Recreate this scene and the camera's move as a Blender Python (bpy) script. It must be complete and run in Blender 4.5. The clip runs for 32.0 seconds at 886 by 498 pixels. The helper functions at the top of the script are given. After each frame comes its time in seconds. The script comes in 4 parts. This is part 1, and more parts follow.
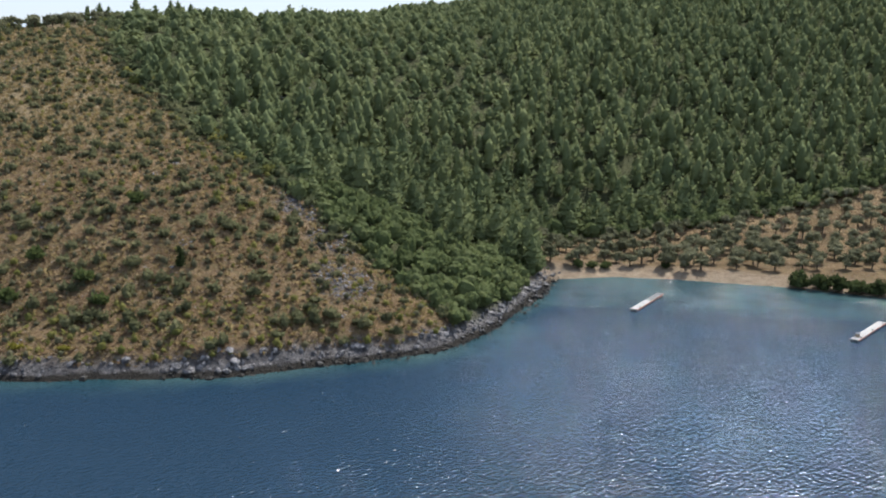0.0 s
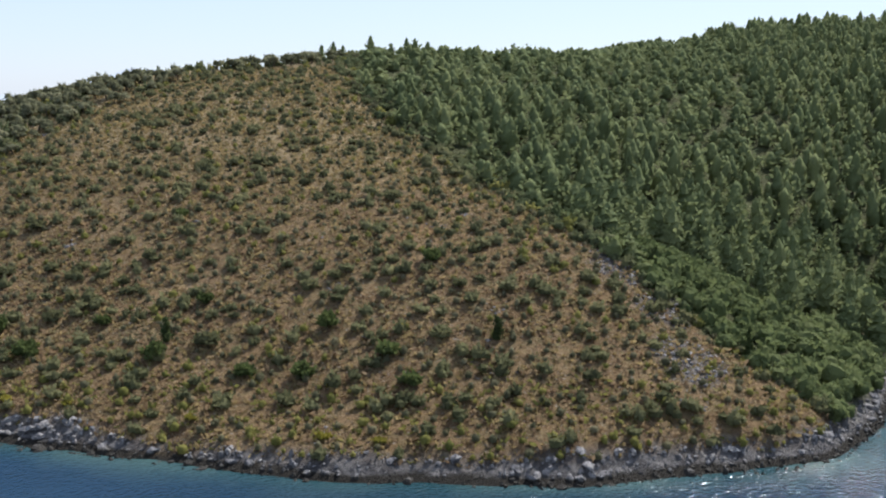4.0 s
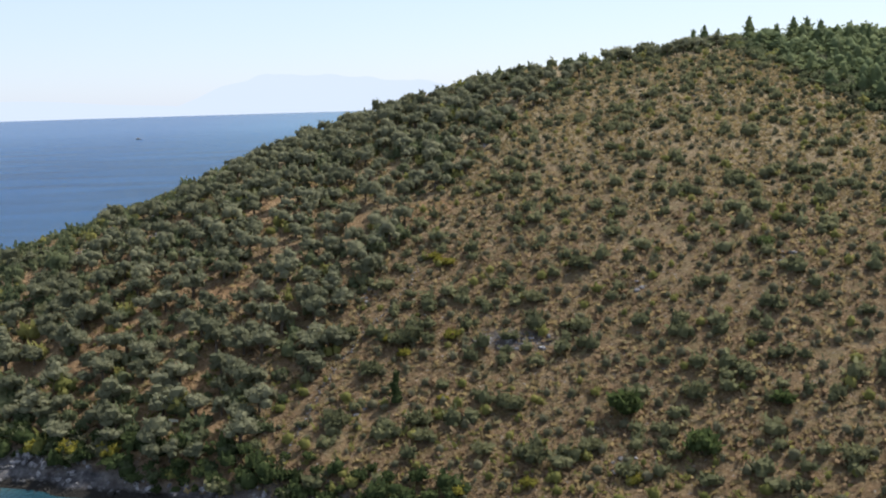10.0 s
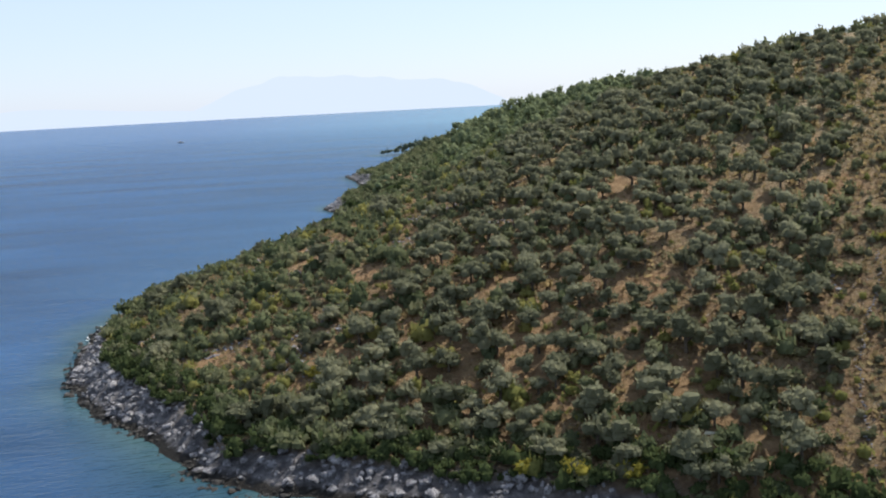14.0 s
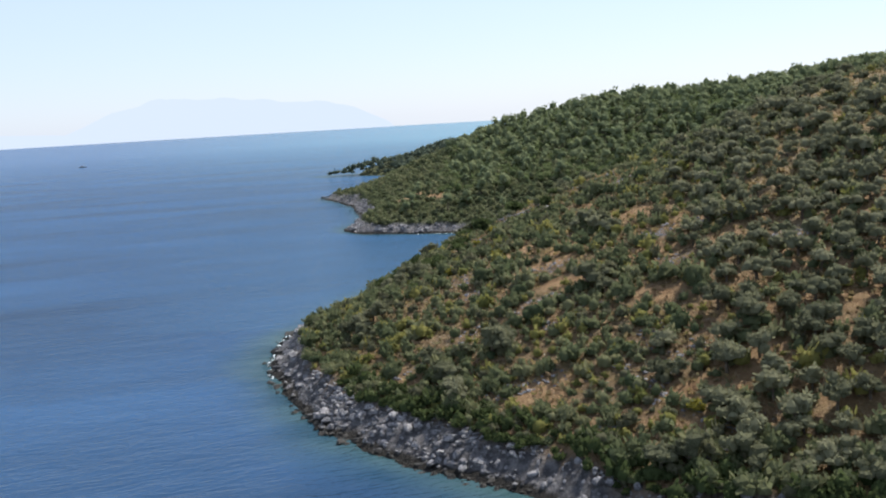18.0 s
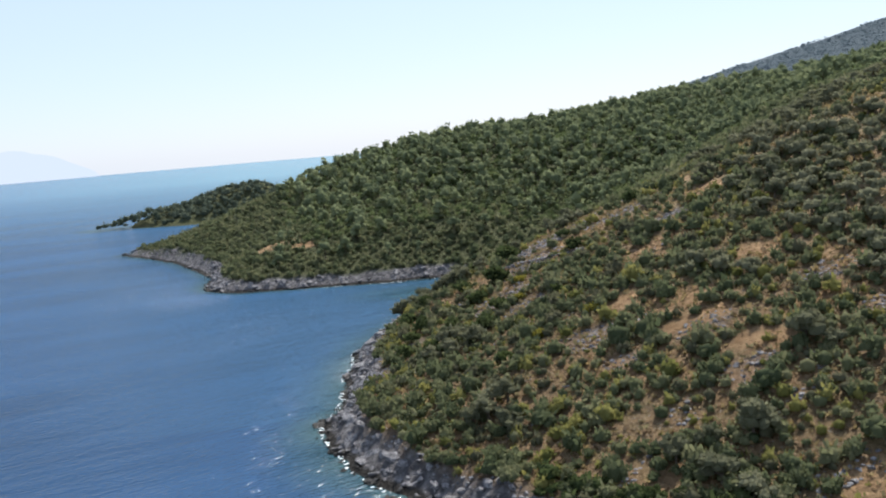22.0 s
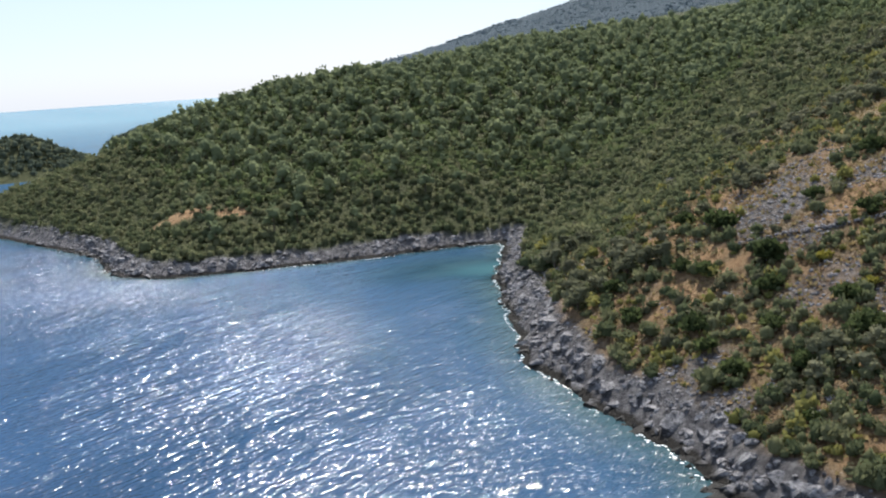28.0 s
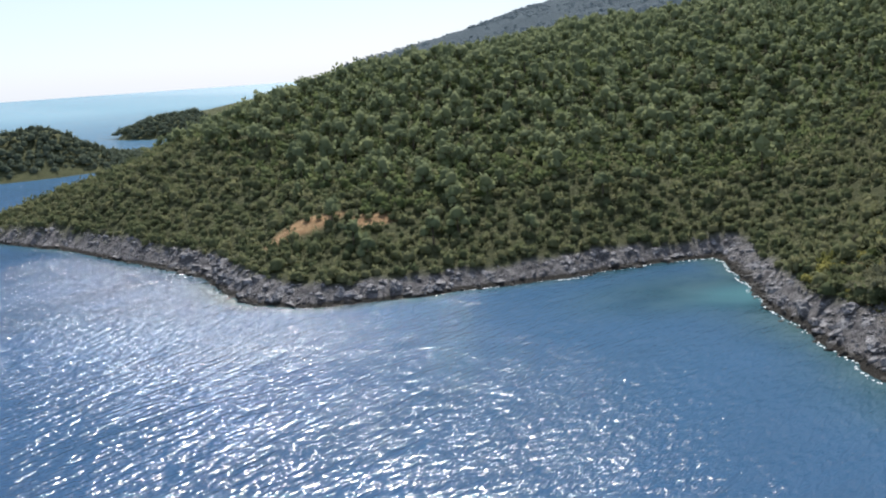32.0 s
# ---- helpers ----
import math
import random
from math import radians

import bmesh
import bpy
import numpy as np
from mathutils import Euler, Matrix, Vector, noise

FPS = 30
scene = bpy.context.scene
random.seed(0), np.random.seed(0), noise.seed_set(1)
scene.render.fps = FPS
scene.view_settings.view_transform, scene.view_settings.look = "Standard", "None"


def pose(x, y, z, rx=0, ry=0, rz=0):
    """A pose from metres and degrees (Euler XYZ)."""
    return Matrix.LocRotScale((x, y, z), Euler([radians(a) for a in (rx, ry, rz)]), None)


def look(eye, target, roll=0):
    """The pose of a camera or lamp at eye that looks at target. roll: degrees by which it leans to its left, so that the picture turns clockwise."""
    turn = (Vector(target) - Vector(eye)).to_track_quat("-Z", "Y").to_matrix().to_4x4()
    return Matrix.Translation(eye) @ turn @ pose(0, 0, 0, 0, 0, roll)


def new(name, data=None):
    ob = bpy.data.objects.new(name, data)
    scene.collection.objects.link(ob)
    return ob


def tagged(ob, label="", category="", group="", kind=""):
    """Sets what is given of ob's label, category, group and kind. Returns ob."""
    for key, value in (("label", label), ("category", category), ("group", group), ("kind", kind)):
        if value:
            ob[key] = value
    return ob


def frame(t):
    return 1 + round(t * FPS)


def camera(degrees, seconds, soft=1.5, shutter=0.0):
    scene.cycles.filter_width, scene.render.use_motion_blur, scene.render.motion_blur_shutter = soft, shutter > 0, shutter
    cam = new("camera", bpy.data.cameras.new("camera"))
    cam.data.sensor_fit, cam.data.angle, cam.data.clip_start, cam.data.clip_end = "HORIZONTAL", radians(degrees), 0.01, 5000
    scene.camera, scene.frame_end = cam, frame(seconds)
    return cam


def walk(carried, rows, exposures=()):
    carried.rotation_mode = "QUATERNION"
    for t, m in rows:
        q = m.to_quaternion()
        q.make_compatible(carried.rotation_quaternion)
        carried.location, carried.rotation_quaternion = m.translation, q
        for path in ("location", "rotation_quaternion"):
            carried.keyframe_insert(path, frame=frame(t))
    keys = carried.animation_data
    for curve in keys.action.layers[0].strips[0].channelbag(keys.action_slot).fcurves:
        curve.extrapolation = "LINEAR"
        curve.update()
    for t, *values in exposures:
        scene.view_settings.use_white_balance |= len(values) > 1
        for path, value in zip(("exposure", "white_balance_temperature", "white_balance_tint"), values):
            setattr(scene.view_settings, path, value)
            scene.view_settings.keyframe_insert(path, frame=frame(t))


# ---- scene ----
cam = camera(46.1, 32.0, soft=2.0)
PATH = [
    (0, (-1.65, 1.112, 51.217), (-1.637, 3.08, 50.857), 1.1),
    (1, (-8.927, 9.913, 50.263), (-8.97, 11.882, 49.918), 1.0),
    (2, (-17.186, 17.866, 49.468), (-17.311, 19.836, 49.146), 0.9),
    (2.5, (-21.061, 21.288, 49.133), (-21.225, 23.257, 48.823), 0.8),
    (4.5, (-40.194, 37.035, 48.754), (-40.518, 38.99, 48.484), 0.8),
    (5, (-46.196, 40.826, 48.925), (-46.56, 42.776, 48.666), 0.8),
    (6, (-58.834, 47.82, 49.326), (-59.27, 49.757, 49.084), 0.8),
    (7, (-72.87, 53.127, 49.788), (-73.322, 55.06, 49.539), 0.6),
    (8, (-88.076, 57.288, 49.943), (-88.549, 59.213, 49.679), -0.0),
    (9, (-103.837, 59.872, 50.043), (-104.322, 61.792, 49.768), -0.9),
    (10, (-122.545, 62.954, 49.422), (-123.048, 64.869, 49.135), -1.6),
    (11, (-138.648, 65.164, 48.653), (-139.165, 67.074, 48.36), -2.2),
    (12, (-155.444, 66.013, 48.183), (-155.973, 67.918, 47.885), -2.8),
    (13, (-172.581, 67.528, 47.711), (-173.115, 69.432, 47.411), -2.8),
    (14, (-190.084, 67.47, 46.61), (-190.597, 69.381, 46.323), -3.0),
    (15, (-208.344, 68.174, 46.683), (-208.829, 70.093, 46.391), -2.8),
    (15.5, (-214.955, 67.148, 46.649), (-215.43, 69.07, 46.365), -3.1),
    (17.5, (-250.714, 70.551, 47.013), (-251.039, 72.506, 46.745), -3.1),
    (18, (-260.057, 71.23, 47.282), (-260.328, 73.194, 47.024), -3.3),
    (19, (-276.66, 75.479, 47.753), (-276.802, 77.459, 47.51), -3.7),
    (20, (-294.875, 84.34, 48.443), (-294.876, 86.326, 48.21), -4.2),
    (21, (-311.762, 95.986, 48.999), (-311.623, 97.968, 48.776), -4.5),
    (22, (-328.734, 110.475, 49.666), (-328.445, 112.442, 49.451), -4.8),
    (23, (-343.774, 124.847, 50.323), (-343.351, 126.79, 50.109), -4.9),
    (24, (-357.825, 139.849, 50.659), (-357.28, 141.761, 50.444), -5.2),
    (25, (-370.616, 155.761, 50.677), (-369.968, 157.638, 50.44), -5.3),
    (25.5, (-376.439, 163.542, 50.645), (-375.758, 165.405, 50.391), -5.1),
    (27.5, (-396.413, 197.56, 50.413), (-395.6, 199.359, 50.09), -4.0),
    (28, (-401.252, 206.305, 50.044), (-400.406, 208.086, 49.709), -3.8),
    (29, (-408.777, 224.699, 50.222), (-407.901, 226.461, 49.866), -3.8),
    (30, (-415.173, 244.878, 50.055), (-414.288, 246.634, 49.695), -3.8),
    (31, (-419.057, 264.298, 49.78), (-418.17, 266.055, 49.422), -3.9),
    (32, (-423.588, 283.044, 49.673), (-422.696, 284.799, 49.318), -3.9),
]
walk(cam, [(t, look(eye, target, roll)) for t, eye, target, roll in PATH], [(0.0, 0.80, 6380, 10), (32.0, 0.80, 6380, 10)])

# ---- world, sun, exposure ----
SUN_AZ, SUN_EL = 34.0, 50.0  # degrees, clockwise from +y
world = bpy.data.worlds.new("sky_world")
scene.world = world
world.use_nodes = True
wn, wl = world.node_tree.nodes, world.node_tree.links
sky = wn.new("ShaderNodeTexSky")
sky.sky_type, sky.sun_disc = "NISHITA", False
sky.sun_elevation, sky.sun_rotation = radians(SUN_EL), radians(SUN_AZ)
sky.air_density, sky.dust_density, sky.ozone_density = 1.0, 0.35, 1.6
# summer haze: a pale veil over the clear sky
clear = wn.new("ShaderNodeVectorMath")
clear.operation = "SCALE"
clear.inputs[3].default_value = 0.065
veil = wn.new("ShaderNodeMix")
veil.data_type = "RGBA"
veil.inputs[0].default_value = 0.57
veil.inputs[7].default_value = (0.495, 0.58, 0.745, 1)
wl.new(sky.outputs["Color"], clear.inputs[0])
wl.new(clear.outputs[0], veil.inputs[6])
wl.new(veil.outputs[2], wn["Background"].inputs["Color"])
wn["Background"].inputs["Strength"].default_value = 1.0
sun_data = bpy.data.lights.new("sun", "SUN")
sun_data.energy, sun_data.angle, sun_data.color = 4.4, radians(0.6), (1.0, 0.95, 0.87)
sun = new("sun", sun_data)
sun_way = Vector((math.sin(radians(SUN_AZ)) * math.cos(radians(SUN_EL)), math.cos(radians(SUN_AZ)) * math.cos(radians(SUN_EL)), math.sin(radians(SUN_EL))))
sun.matrix_world = look((0, 300, 900), Vector((0, 300, 900)) - sun_way)


# ---- materials ----
def rgb(c):
    return (c[0], c[1], c[2], 1.0)


class Mat:
    """A node material with a principled shader, and short ways to add nodes."""

    def __init__(self, name, rough=0.8, spec=0.3):
        self.m = bpy.data.materials.new(name)
        self.m.use_nodes = True
        self.n, self.l = self.m.node_tree.nodes, self.m.node_tree.links
        self.p = self.n["Principled BSDF"]
        self.p.inputs["Roughness"].default_value = rough
        self.p.inputs["Specular IOR Level"].default_value = spec

    def put(self, kind, **ins):
        nd = self.n.new(kind)
        for k, v in ins.items():
            nd.inputs[k.replace("_", " ")].default_value = v
        return nd

    def pos(self, stretch=(1, 1, 1), turn=0.0):
        g = self.n.new("ShaderNodeNewGeometry")
        mp = self.n.new("ShaderNodeMapping")
        mp.vector_type = "TEXTURE"
        mp.inputs["Scale"].default_value = stretch
        mp.inputs["Rotation"].default_value = (0, 0, radians(turn))
        self.l.new(g.outputs["Position"], mp.inputs["Vector"])
        return mp.outputs["Vector"]

    def noise(self, scale, detail=4.0, rough=0.55, vec=None):
        nd = self.put("ShaderNodeTexNoise", Scale=scale, Detail=detail, Roughness=rough)
        self.l.new(vec or self.pos(), nd.inputs["Vector"])
        return nd.outputs["Fac"]

    def ramp(self, fac, stops):
        nd = self.n.new("ShaderNodeValToRGB")
        els = nd.color_ramp.elements
        while len(els) < len(stops):
            els.new(0.5)
        for e, (p, c) in zip(els, stops):
            e.position, e.color = p, rgb(c) if not isinstance(c, (int, float)) else (c, c, c, 1)
        self.l.new(fac, nd.inputs["Fac"])
        return nd.outputs["Color"]

    def mix(self, fac, a, b, mode="MIX"):
        nd = self.n.new("ShaderNodeMix")
        nd.data_type, nd.blend_type = "RGBA", mode
        for sock, v in ((nd.inputs[0], fac), (nd.inputs[6], a), (nd.inputs[7], b)):
            if isinstance(v, (int, float)):
                sock.default_value = v
            elif isinstance(v, tuple):
                sock.default_value = rgb(v)
            else:
                self.l.new(v, sock)
        return nd.outputs[2]

    def math(self, op, a, b=0.0):
        nd = self.n.new("ShaderNodeMath")
        nd.operation = op
        for sock, v in ((nd.inputs[0], a), (nd.inputs[1], b)):
            if isinstance(v, (int, float)):
                sock.default_value = v
            else:
                self.l.new(v, sock)
        return nd.outputs[0]

    def attr(self, name):
        nd = self.n.new("ShaderNodeAttribute")
        nd.attribute_name = name
        return nd.outputs["Fac"]

    def bump(self, height, strength, distance):
        nd = self.put("ShaderNodeBump", Strength=strength, Distance=distance)
        self.l.new(height, nd.inputs["Height"])
        self.l.new(nd.outputs["Normal"], self.p.inputs["Normal"])

    def colour(self, c):
        if isinstance(c, tuple):
            self.p.inputs["Base Color"].default_value = rgb(c)
        else:
            self.l.new(c, self.p.inputs["Base Color"])
        return self


def foliage(name, dark, mid, light, through_light=0.45, mottle=0.22):
    """Leaves: the tint runs from tree to tree, and a finer noise from spray to spray."""
    m = Mat(name, 0.9, 0.03)
    dark, mid, light = (tuple(v * k for v, k in zip(c, (1.12, 1.14, 1.22))) for c in (dark, mid, light))
    info = m.n.new("ShaderNodeObjectInfo")
    geo = m.n.new("ShaderNodeNewGeometry")
    t = m.math("FRACT", m.math("ADD", m.attr("tint"), info.outputs["Random"]))
    t = m.math("ADD", m.math("MULTIPLY", t, 0.68), m.math("MULTIPLY", geo.outputs["Random Per Island"], 0.32))
    c = m.ramp(t, [(0.1, dark), (0.5, mid), (0.92, light)])
    c = m.mix(m.ramp(m.noise(3.2, 4, 0.7), [(0.45, 0.0), (0.65, mottle)]), c, tuple(0.7 * v for v in dark))
    c = m.mix(m.ramp(m.noise(0.05, 3), [(0.4, 0.0), (0.7, 0.22)]), c, light)
    c = m.mix(m.ramp(m.noise(7.0, 3, 0.7), [(0.5, 0.0), (0.68, 0.35)]), c, light)
    m.bump(m.noise(6.0, 3, 0.65), 0.55, 0.14)
    m.colour(c)
    tr = m.n.new("ShaderNodeBsdfTranslucent")
    mx = m.n.new("ShaderNodeMixShader")
    mx.inputs[0].default_value = through_light
    m.l.new(c, tr.inputs["Color"])
    m.l.new(m.p.outputs[0], mx.inputs[1])
    m.l.new(tr.outputs[0], mx.inputs[2])
    m.l.new(mx.outputs[0], m.n["Material Output"].inputs["Surface"])
    return m.m


PINE = foliage("pine_needles", (0.106, 0.130, 0.060), (0.140, 0.165, 0.073), (0.188, 0.206, 0.090), 0.4, 0.55)
OLIVE = foliage("olive_leaves", (0.083, 0.085, 0.046), (0.134, 0.134, 0.074), (0.204, 0.196, 0.112))
MAQUIS = foliage("maquis_leaves", (0.058, 0.075, 0.035), (0.105, 0.117, 0.054), (0.174, 0.170, 0.084))
GREEN = foliage("evergreen_leaves", (0.034, 0.045, 0.017), (0.050, 0.066, 0.024), (0.080, 0.098, 0.036))
MASTIC = foliage("mastic_leaves", (0.050, 0.067, 0.022), (0.069, 0.090, 0.030), (0.100, 0.122, 0.042))
# mountain scrub, with the blue-grey of distance haze painted into its leaf colours
HAZY = foliage("haze_tinted_scrub", (0.060, 0.082, 0.092), (0.076, 0.100, 0.110), (0.094, 0.118, 0.126), 0.5)
BROOM = foliage("broom_leaves", (0.130, 0.120, 0.025), (0.200, 0.175, 0.030), (0.280, 0.240, 0.045))
SPURGE = foliage("spurge_leaves", (0.100, 0.106, 0.030), (0.158, 0.152, 0.044), (0.225, 0.205, 0.062))
DRY = foliage("dry_cushions", (0.145, 0.096, 0.054), (0.215, 0.146, 0.082), (0.285, 0.205, 0.116))
GRASS = foliage("dry_grass_blades", (0.150, 0.112, 0.050), (0.235, 0.172, 0.078), (0.330, 0.250, 0.116))
WOODS = foliage("headland_woods", (0.060, 0.076, 0.050), (0.086, 0.104, 0.068), (0.114, 0.130, 0.086))
# headland pines: the pine colours lifted slightly, haze painted into the needles
HEADLAND_PINE = foliage("hazed_pine_needles", (0.114, 0.136, 0.067), (0.148, 0.170, 0.082), (0.194, 0.210, 0.102), 0.42, 0.3)
HEATH = foliage("grey_heath_leaves", (0.068, 0.070, 0.038), (0.112, 0.108, 0.060), (0.176, 0.158, 0.090))
SAGE = foliage("grey_green_leaves", (0.068, 0.072, 0.035), (0.114, 0.116, 0.055), (0.180, 0.172, 0.083))
LEAFY = foliage("broadleaf_scrub", (0.072, 0.092, 0.036), (0.100, 0.124, 0.048), (0.144, 0.164, 0.068))
THYME = foliage("thyme_cushions", (0.110, 0.092, 0.050), (0.160, 0.134, 0.068), (0.225, 0.192, 0.098))

bark = Mat("bark", 0.9, 0.1)
bark.colour(bark.ramp(bark.noise(6, 5), [(0.3, (0.05, 0.04, 0.03)), (0.7, (0.15, 0.12, 0.09))]))
bark.bump(bark.noise(14, 4), 0.6, 0.05)
BARK = bark.m

limestone = Mat("limestone", 0.85, 0.25)
lc = limestone.ramp(limestone.noise(0.7, 6, 0.65), [(0.30, (0.080, 0.078, 0.082)), (0.46, (0.170, 0.164, 0.168)), (0.68, (0.360, 0.342, 0.336))])
crack = limestone.ramp(limestone.noise(2.6, 5, 0.7), [(0.36, 0.25), (0.5, 1.0)])
lc = limestone.mix(1.0, lc, crack, "MULTIPLY")


def foot(m, c):
    """Black lichen and wet stone just over the waterline."""
    sep = m.n.new("ShaderNodeSeparateXYZ")
    m.l.new(m.n.new("ShaderNodeNewGeometry").outputs["Position"], sep.inputs[0])
    z = m.math("ADD", sep.outputs["Z"], m.math("MULTIPLY", m.noise(0.6, 4), -0.9))
    return m.mix(m.ramp(z, [(0.12, 1.0), (0.5, 0.0)]), c, (0.035, 0.032, 0.028))


limestone.colour(foot(limestone, lc))
limestone.bump(limestone.noise(1.8, 8, 0.7), 0.9, 0.5)
LIMESTONE = limestone.m

# ground: red-brown soil, straw, stones; bare limestone along the shore
soil = Mat("hillside_soil", 0.95, 0.08)
base = soil.ramp(soil.noise(0.10, 6, 0.6), [(0.3, (0.150, 0.086, 0.048)), (0.5, (0.220, 0.138, 0.076)), (0.68, (0.300, 0.202, 0.114))])
straw = soil.ramp(soil.noise(0.55, 6, 0.7), [(0.46, 0.0), (0.66, 0.75)])
base = soil.mix(straw, base, (0.300, 0.226, 0.116))
stones = soil.ramp(soil.noise(1.3, 6, 0.75), [(0.59, 0.0), (0.64, 0.8)])
clods = soil.ramp(soil.noise(0.9, 7, 0.8), [(0.40, 0.8), (0.50, 0.0)])
base = soil.mix(clods, base, (0.095, 0.068, 0.046))
flecks = soil.ramp(soil.noise(2.6, 5, 0.8), [(0.54, 0.0), (0.62, 0.8)])
base = soil.mix(flecks, base, (0.380, 0.285, 0.170))
base = soil.mix(stones, base, (0.30, 0.28, 0.26))
base = soil.mix(soil.ramp(soil.noise(0.35, 5, 0.7), [(0.5, 0.0), (0.72, 0.55)]), base, (0.125, 0.120, 0.056))
rocky = soil.ramp(soil.noise(0.55, 7, 0.68), [(0.30, (0.048, 0.046, 0.049)), (0.47, (0.112, 0.107, 0.110)), (0.7, (0.260, 0.246, 0.240))])
sandy = soil.ramp(soil.noise(0.8, 5), [(0.35, (0.27, 0.205, 0.145)), (0.65, (0.38, 0.30, 0.215))])
litter = soil.ramp(soil.noise(0.4, 6, 0.7), [(0.35, (0.052, 0.062, 0.030)), (0.65, (0.086, 0.092, 0.044))])
base = soil.mix(soil.attr("straw"), base, soil.ramp(soil.noise(0.5, 6, 0.7), [(0.35, (0.230, 0.172, 0.098)), (0.65, (0.380, 0.300, 0.185))]))
base = soil.mix(soil.attr("litter"), base, litter)
# the same haze painted over the soil of the far mountain
base = soil.mix(soil.attr("mountain_haze"), base, soil.ramp(soil.noise(0.02, 6, 0.7), [(0.35, (0.042, 0.062, 0.076)), (0.7, (0.064, 0.086, 0.100))]))
base = soil.mix(soil.attr("rock"), base, foot(soil, rocky))
base = soil.mix(soil.attr("sand"), base, sandy)
base = soil.mix(soil.attr("bare"), base, soil.ramp(soil.noise(0.5, 5), [(0.35, (0.248, 0.150, 0.078)), (0.65, (0.372, 0.246, 0.134))]))
soil.colour(base)
soil.bump(soil.noise(1.4, 8, 0.75), 1.0, 1.4)
SOIL = soil.m

# sea: deep blue, greener over the shoals, wind ripples in long bands
sea_m = Mat("sea_water", 0.6, 0.0)
shoal = sea_m.attr("shoal")
wind = sea_m.noise(0.016, 4, 0.6, sea_m.pos((3.2, 1, 1), 22))
deep = sea_m.ramp(wind, [(0.34, (0.009, 0.033, 0.076)), (0.62, (0.020, 0.064, 0.144))])
shal = sea_m.ramp(sea_m.noise(0.06, 5), [(0.38, (0.012, 0.040, 0.048)), (0.58, (0.040, 0.078, 0.078))])
shal = sea_m.mix(sea_m.attr("sandbank"), shal, (0.045, 0.118, 0.128))
deep = sea_m.mix(sea_m.attr("bay"), deep, (0.006, 0.023, 0.044))
# sun glare painted into the water colour by bearing, strongest far out
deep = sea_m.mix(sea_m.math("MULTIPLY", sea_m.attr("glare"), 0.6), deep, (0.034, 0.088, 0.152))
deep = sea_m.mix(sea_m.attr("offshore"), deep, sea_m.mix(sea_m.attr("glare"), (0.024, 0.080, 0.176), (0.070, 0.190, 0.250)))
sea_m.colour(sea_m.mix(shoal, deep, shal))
lee, gust = sea_m.attr("bay"), sea_m.attr("gust")
# short wind waves in the cove, longer chop in the open
ripple = sea_m.noise(2.6, 2, 0.5, sea_m.pos((1.8, 1, 1), 14))
chop = sea_m.noise(1.0, 2, 0.5, sea_m.pos((2.6, 1, 1), 26))
fine = sea_m.noise(1.7, 2, 0.5, sea_m.pos((1.5, 1, 1), 40))
open_sea = sea_m.math("ADD", sea_m.math("MULTIPLY", ripple, 0.19), sea_m.math("MULTIPLY", chop, 0.66))
open_sea = sea_m.math("MULTIPLY", open_sea, sea_m.ramp(wind, [(0.40, 0.72), (0.54, 1.0)]))
open_sea = sea_m.math("MULTIPLY", open_sea, sea_m.math("MULTIPLY", sea_m.math("ADD", 0.73, sea_m.math("MULTIPLY", gust, 0.30)), sea_m.math("SUBTRACT", 1.0, sea_m.math("MULTIPLY", sea_m.attr("offshore"), 0.5))))
sheltered = sea_m.math("MULTIPLY", sea_m.math("MULTIPLY", fine, 0.32), sea_m.math("SUBTRACT", 1.0, sea_m.math("MULTIPLY", sea_m.attr("calm"), 0.75)))
height = sea_m.math("ADD", sea_m.math("MULTIPLY", open_sea, sea_m.math("SUBTRACT", 1.0, lee)), sea_m.math("MULTIPLY", sheltered, lee))
swell = sea_m.noise(0.2, 3, 0.6, sea_m.pos((2.4, 1, 1), 24))
height = sea_m.math("ADD", height, sea_m.math("MULTIPLY", swell, sea_m.math("MULTIPLY", sea_m.math("SUBTRACT", 1.0, lee), 0.8)))
sea_m.bump(height, 1.0, 1.0)
gloss = sea_m.put("ShaderNodeBsdfGlossy", Roughness=0.15)
rub = sea_m.math("ADD", sea_m.math("ADD", 0.13, sea_m.math("MULTIPLY", lee, -0.03)), sea_m.math("ADD", sea_m.math("MULTIPLY", gust, 0.05), sea_m.math("MULTIPLY", sea_m.attr("offshore"), 0.12)))
sea_m.l.new(sea_m.math("MINIMUM", rub, 0.52), gloss.inputs["Roughness"])
lens_f = sea_m.put("ShaderNodeFresnel", IOR=1.42)
graze = sea_m.n.new("ShaderNodeLayerWeight")
graze.inputs[0].default_value = 0.5
for nd in (gloss, lens_f):
    sea_m.l.new(sea_m.p.inputs["Normal"].links[0].from_socket, nd.inputs["Normal"])
both = sea_m.n.new("ShaderNodeMixShader")
sheen = sea_m.math("MULTIPLY", sea_m.math("POWER", graze.outputs["Facing"], 26.0), 0.18)
glance = sea_m.math("ADD", sea_m.math("MINIMUM", lens_f.outputs[0], 0.055), sea_m.math("MULTIPLY", lens_f.outputs[0], 0.27))
sea_m.l.new(sea_m.math("ADD", glance, sheen), both.inputs[0])
sea_m.l.new(sea_m.p.outputs[0], both.inputs[1])
sea_m.l.new(gloss.outputs[0], both.inputs[2])
sea_m.l.new(both.outputs[0], sea_m.n["Material Output"].inputs["Surface"])
SEA = sea_m.m

# far islands: haze put in as one flat glowing colour, without shading
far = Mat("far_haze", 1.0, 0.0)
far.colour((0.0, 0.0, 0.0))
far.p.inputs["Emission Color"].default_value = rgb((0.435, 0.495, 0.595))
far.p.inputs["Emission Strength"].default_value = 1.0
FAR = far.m

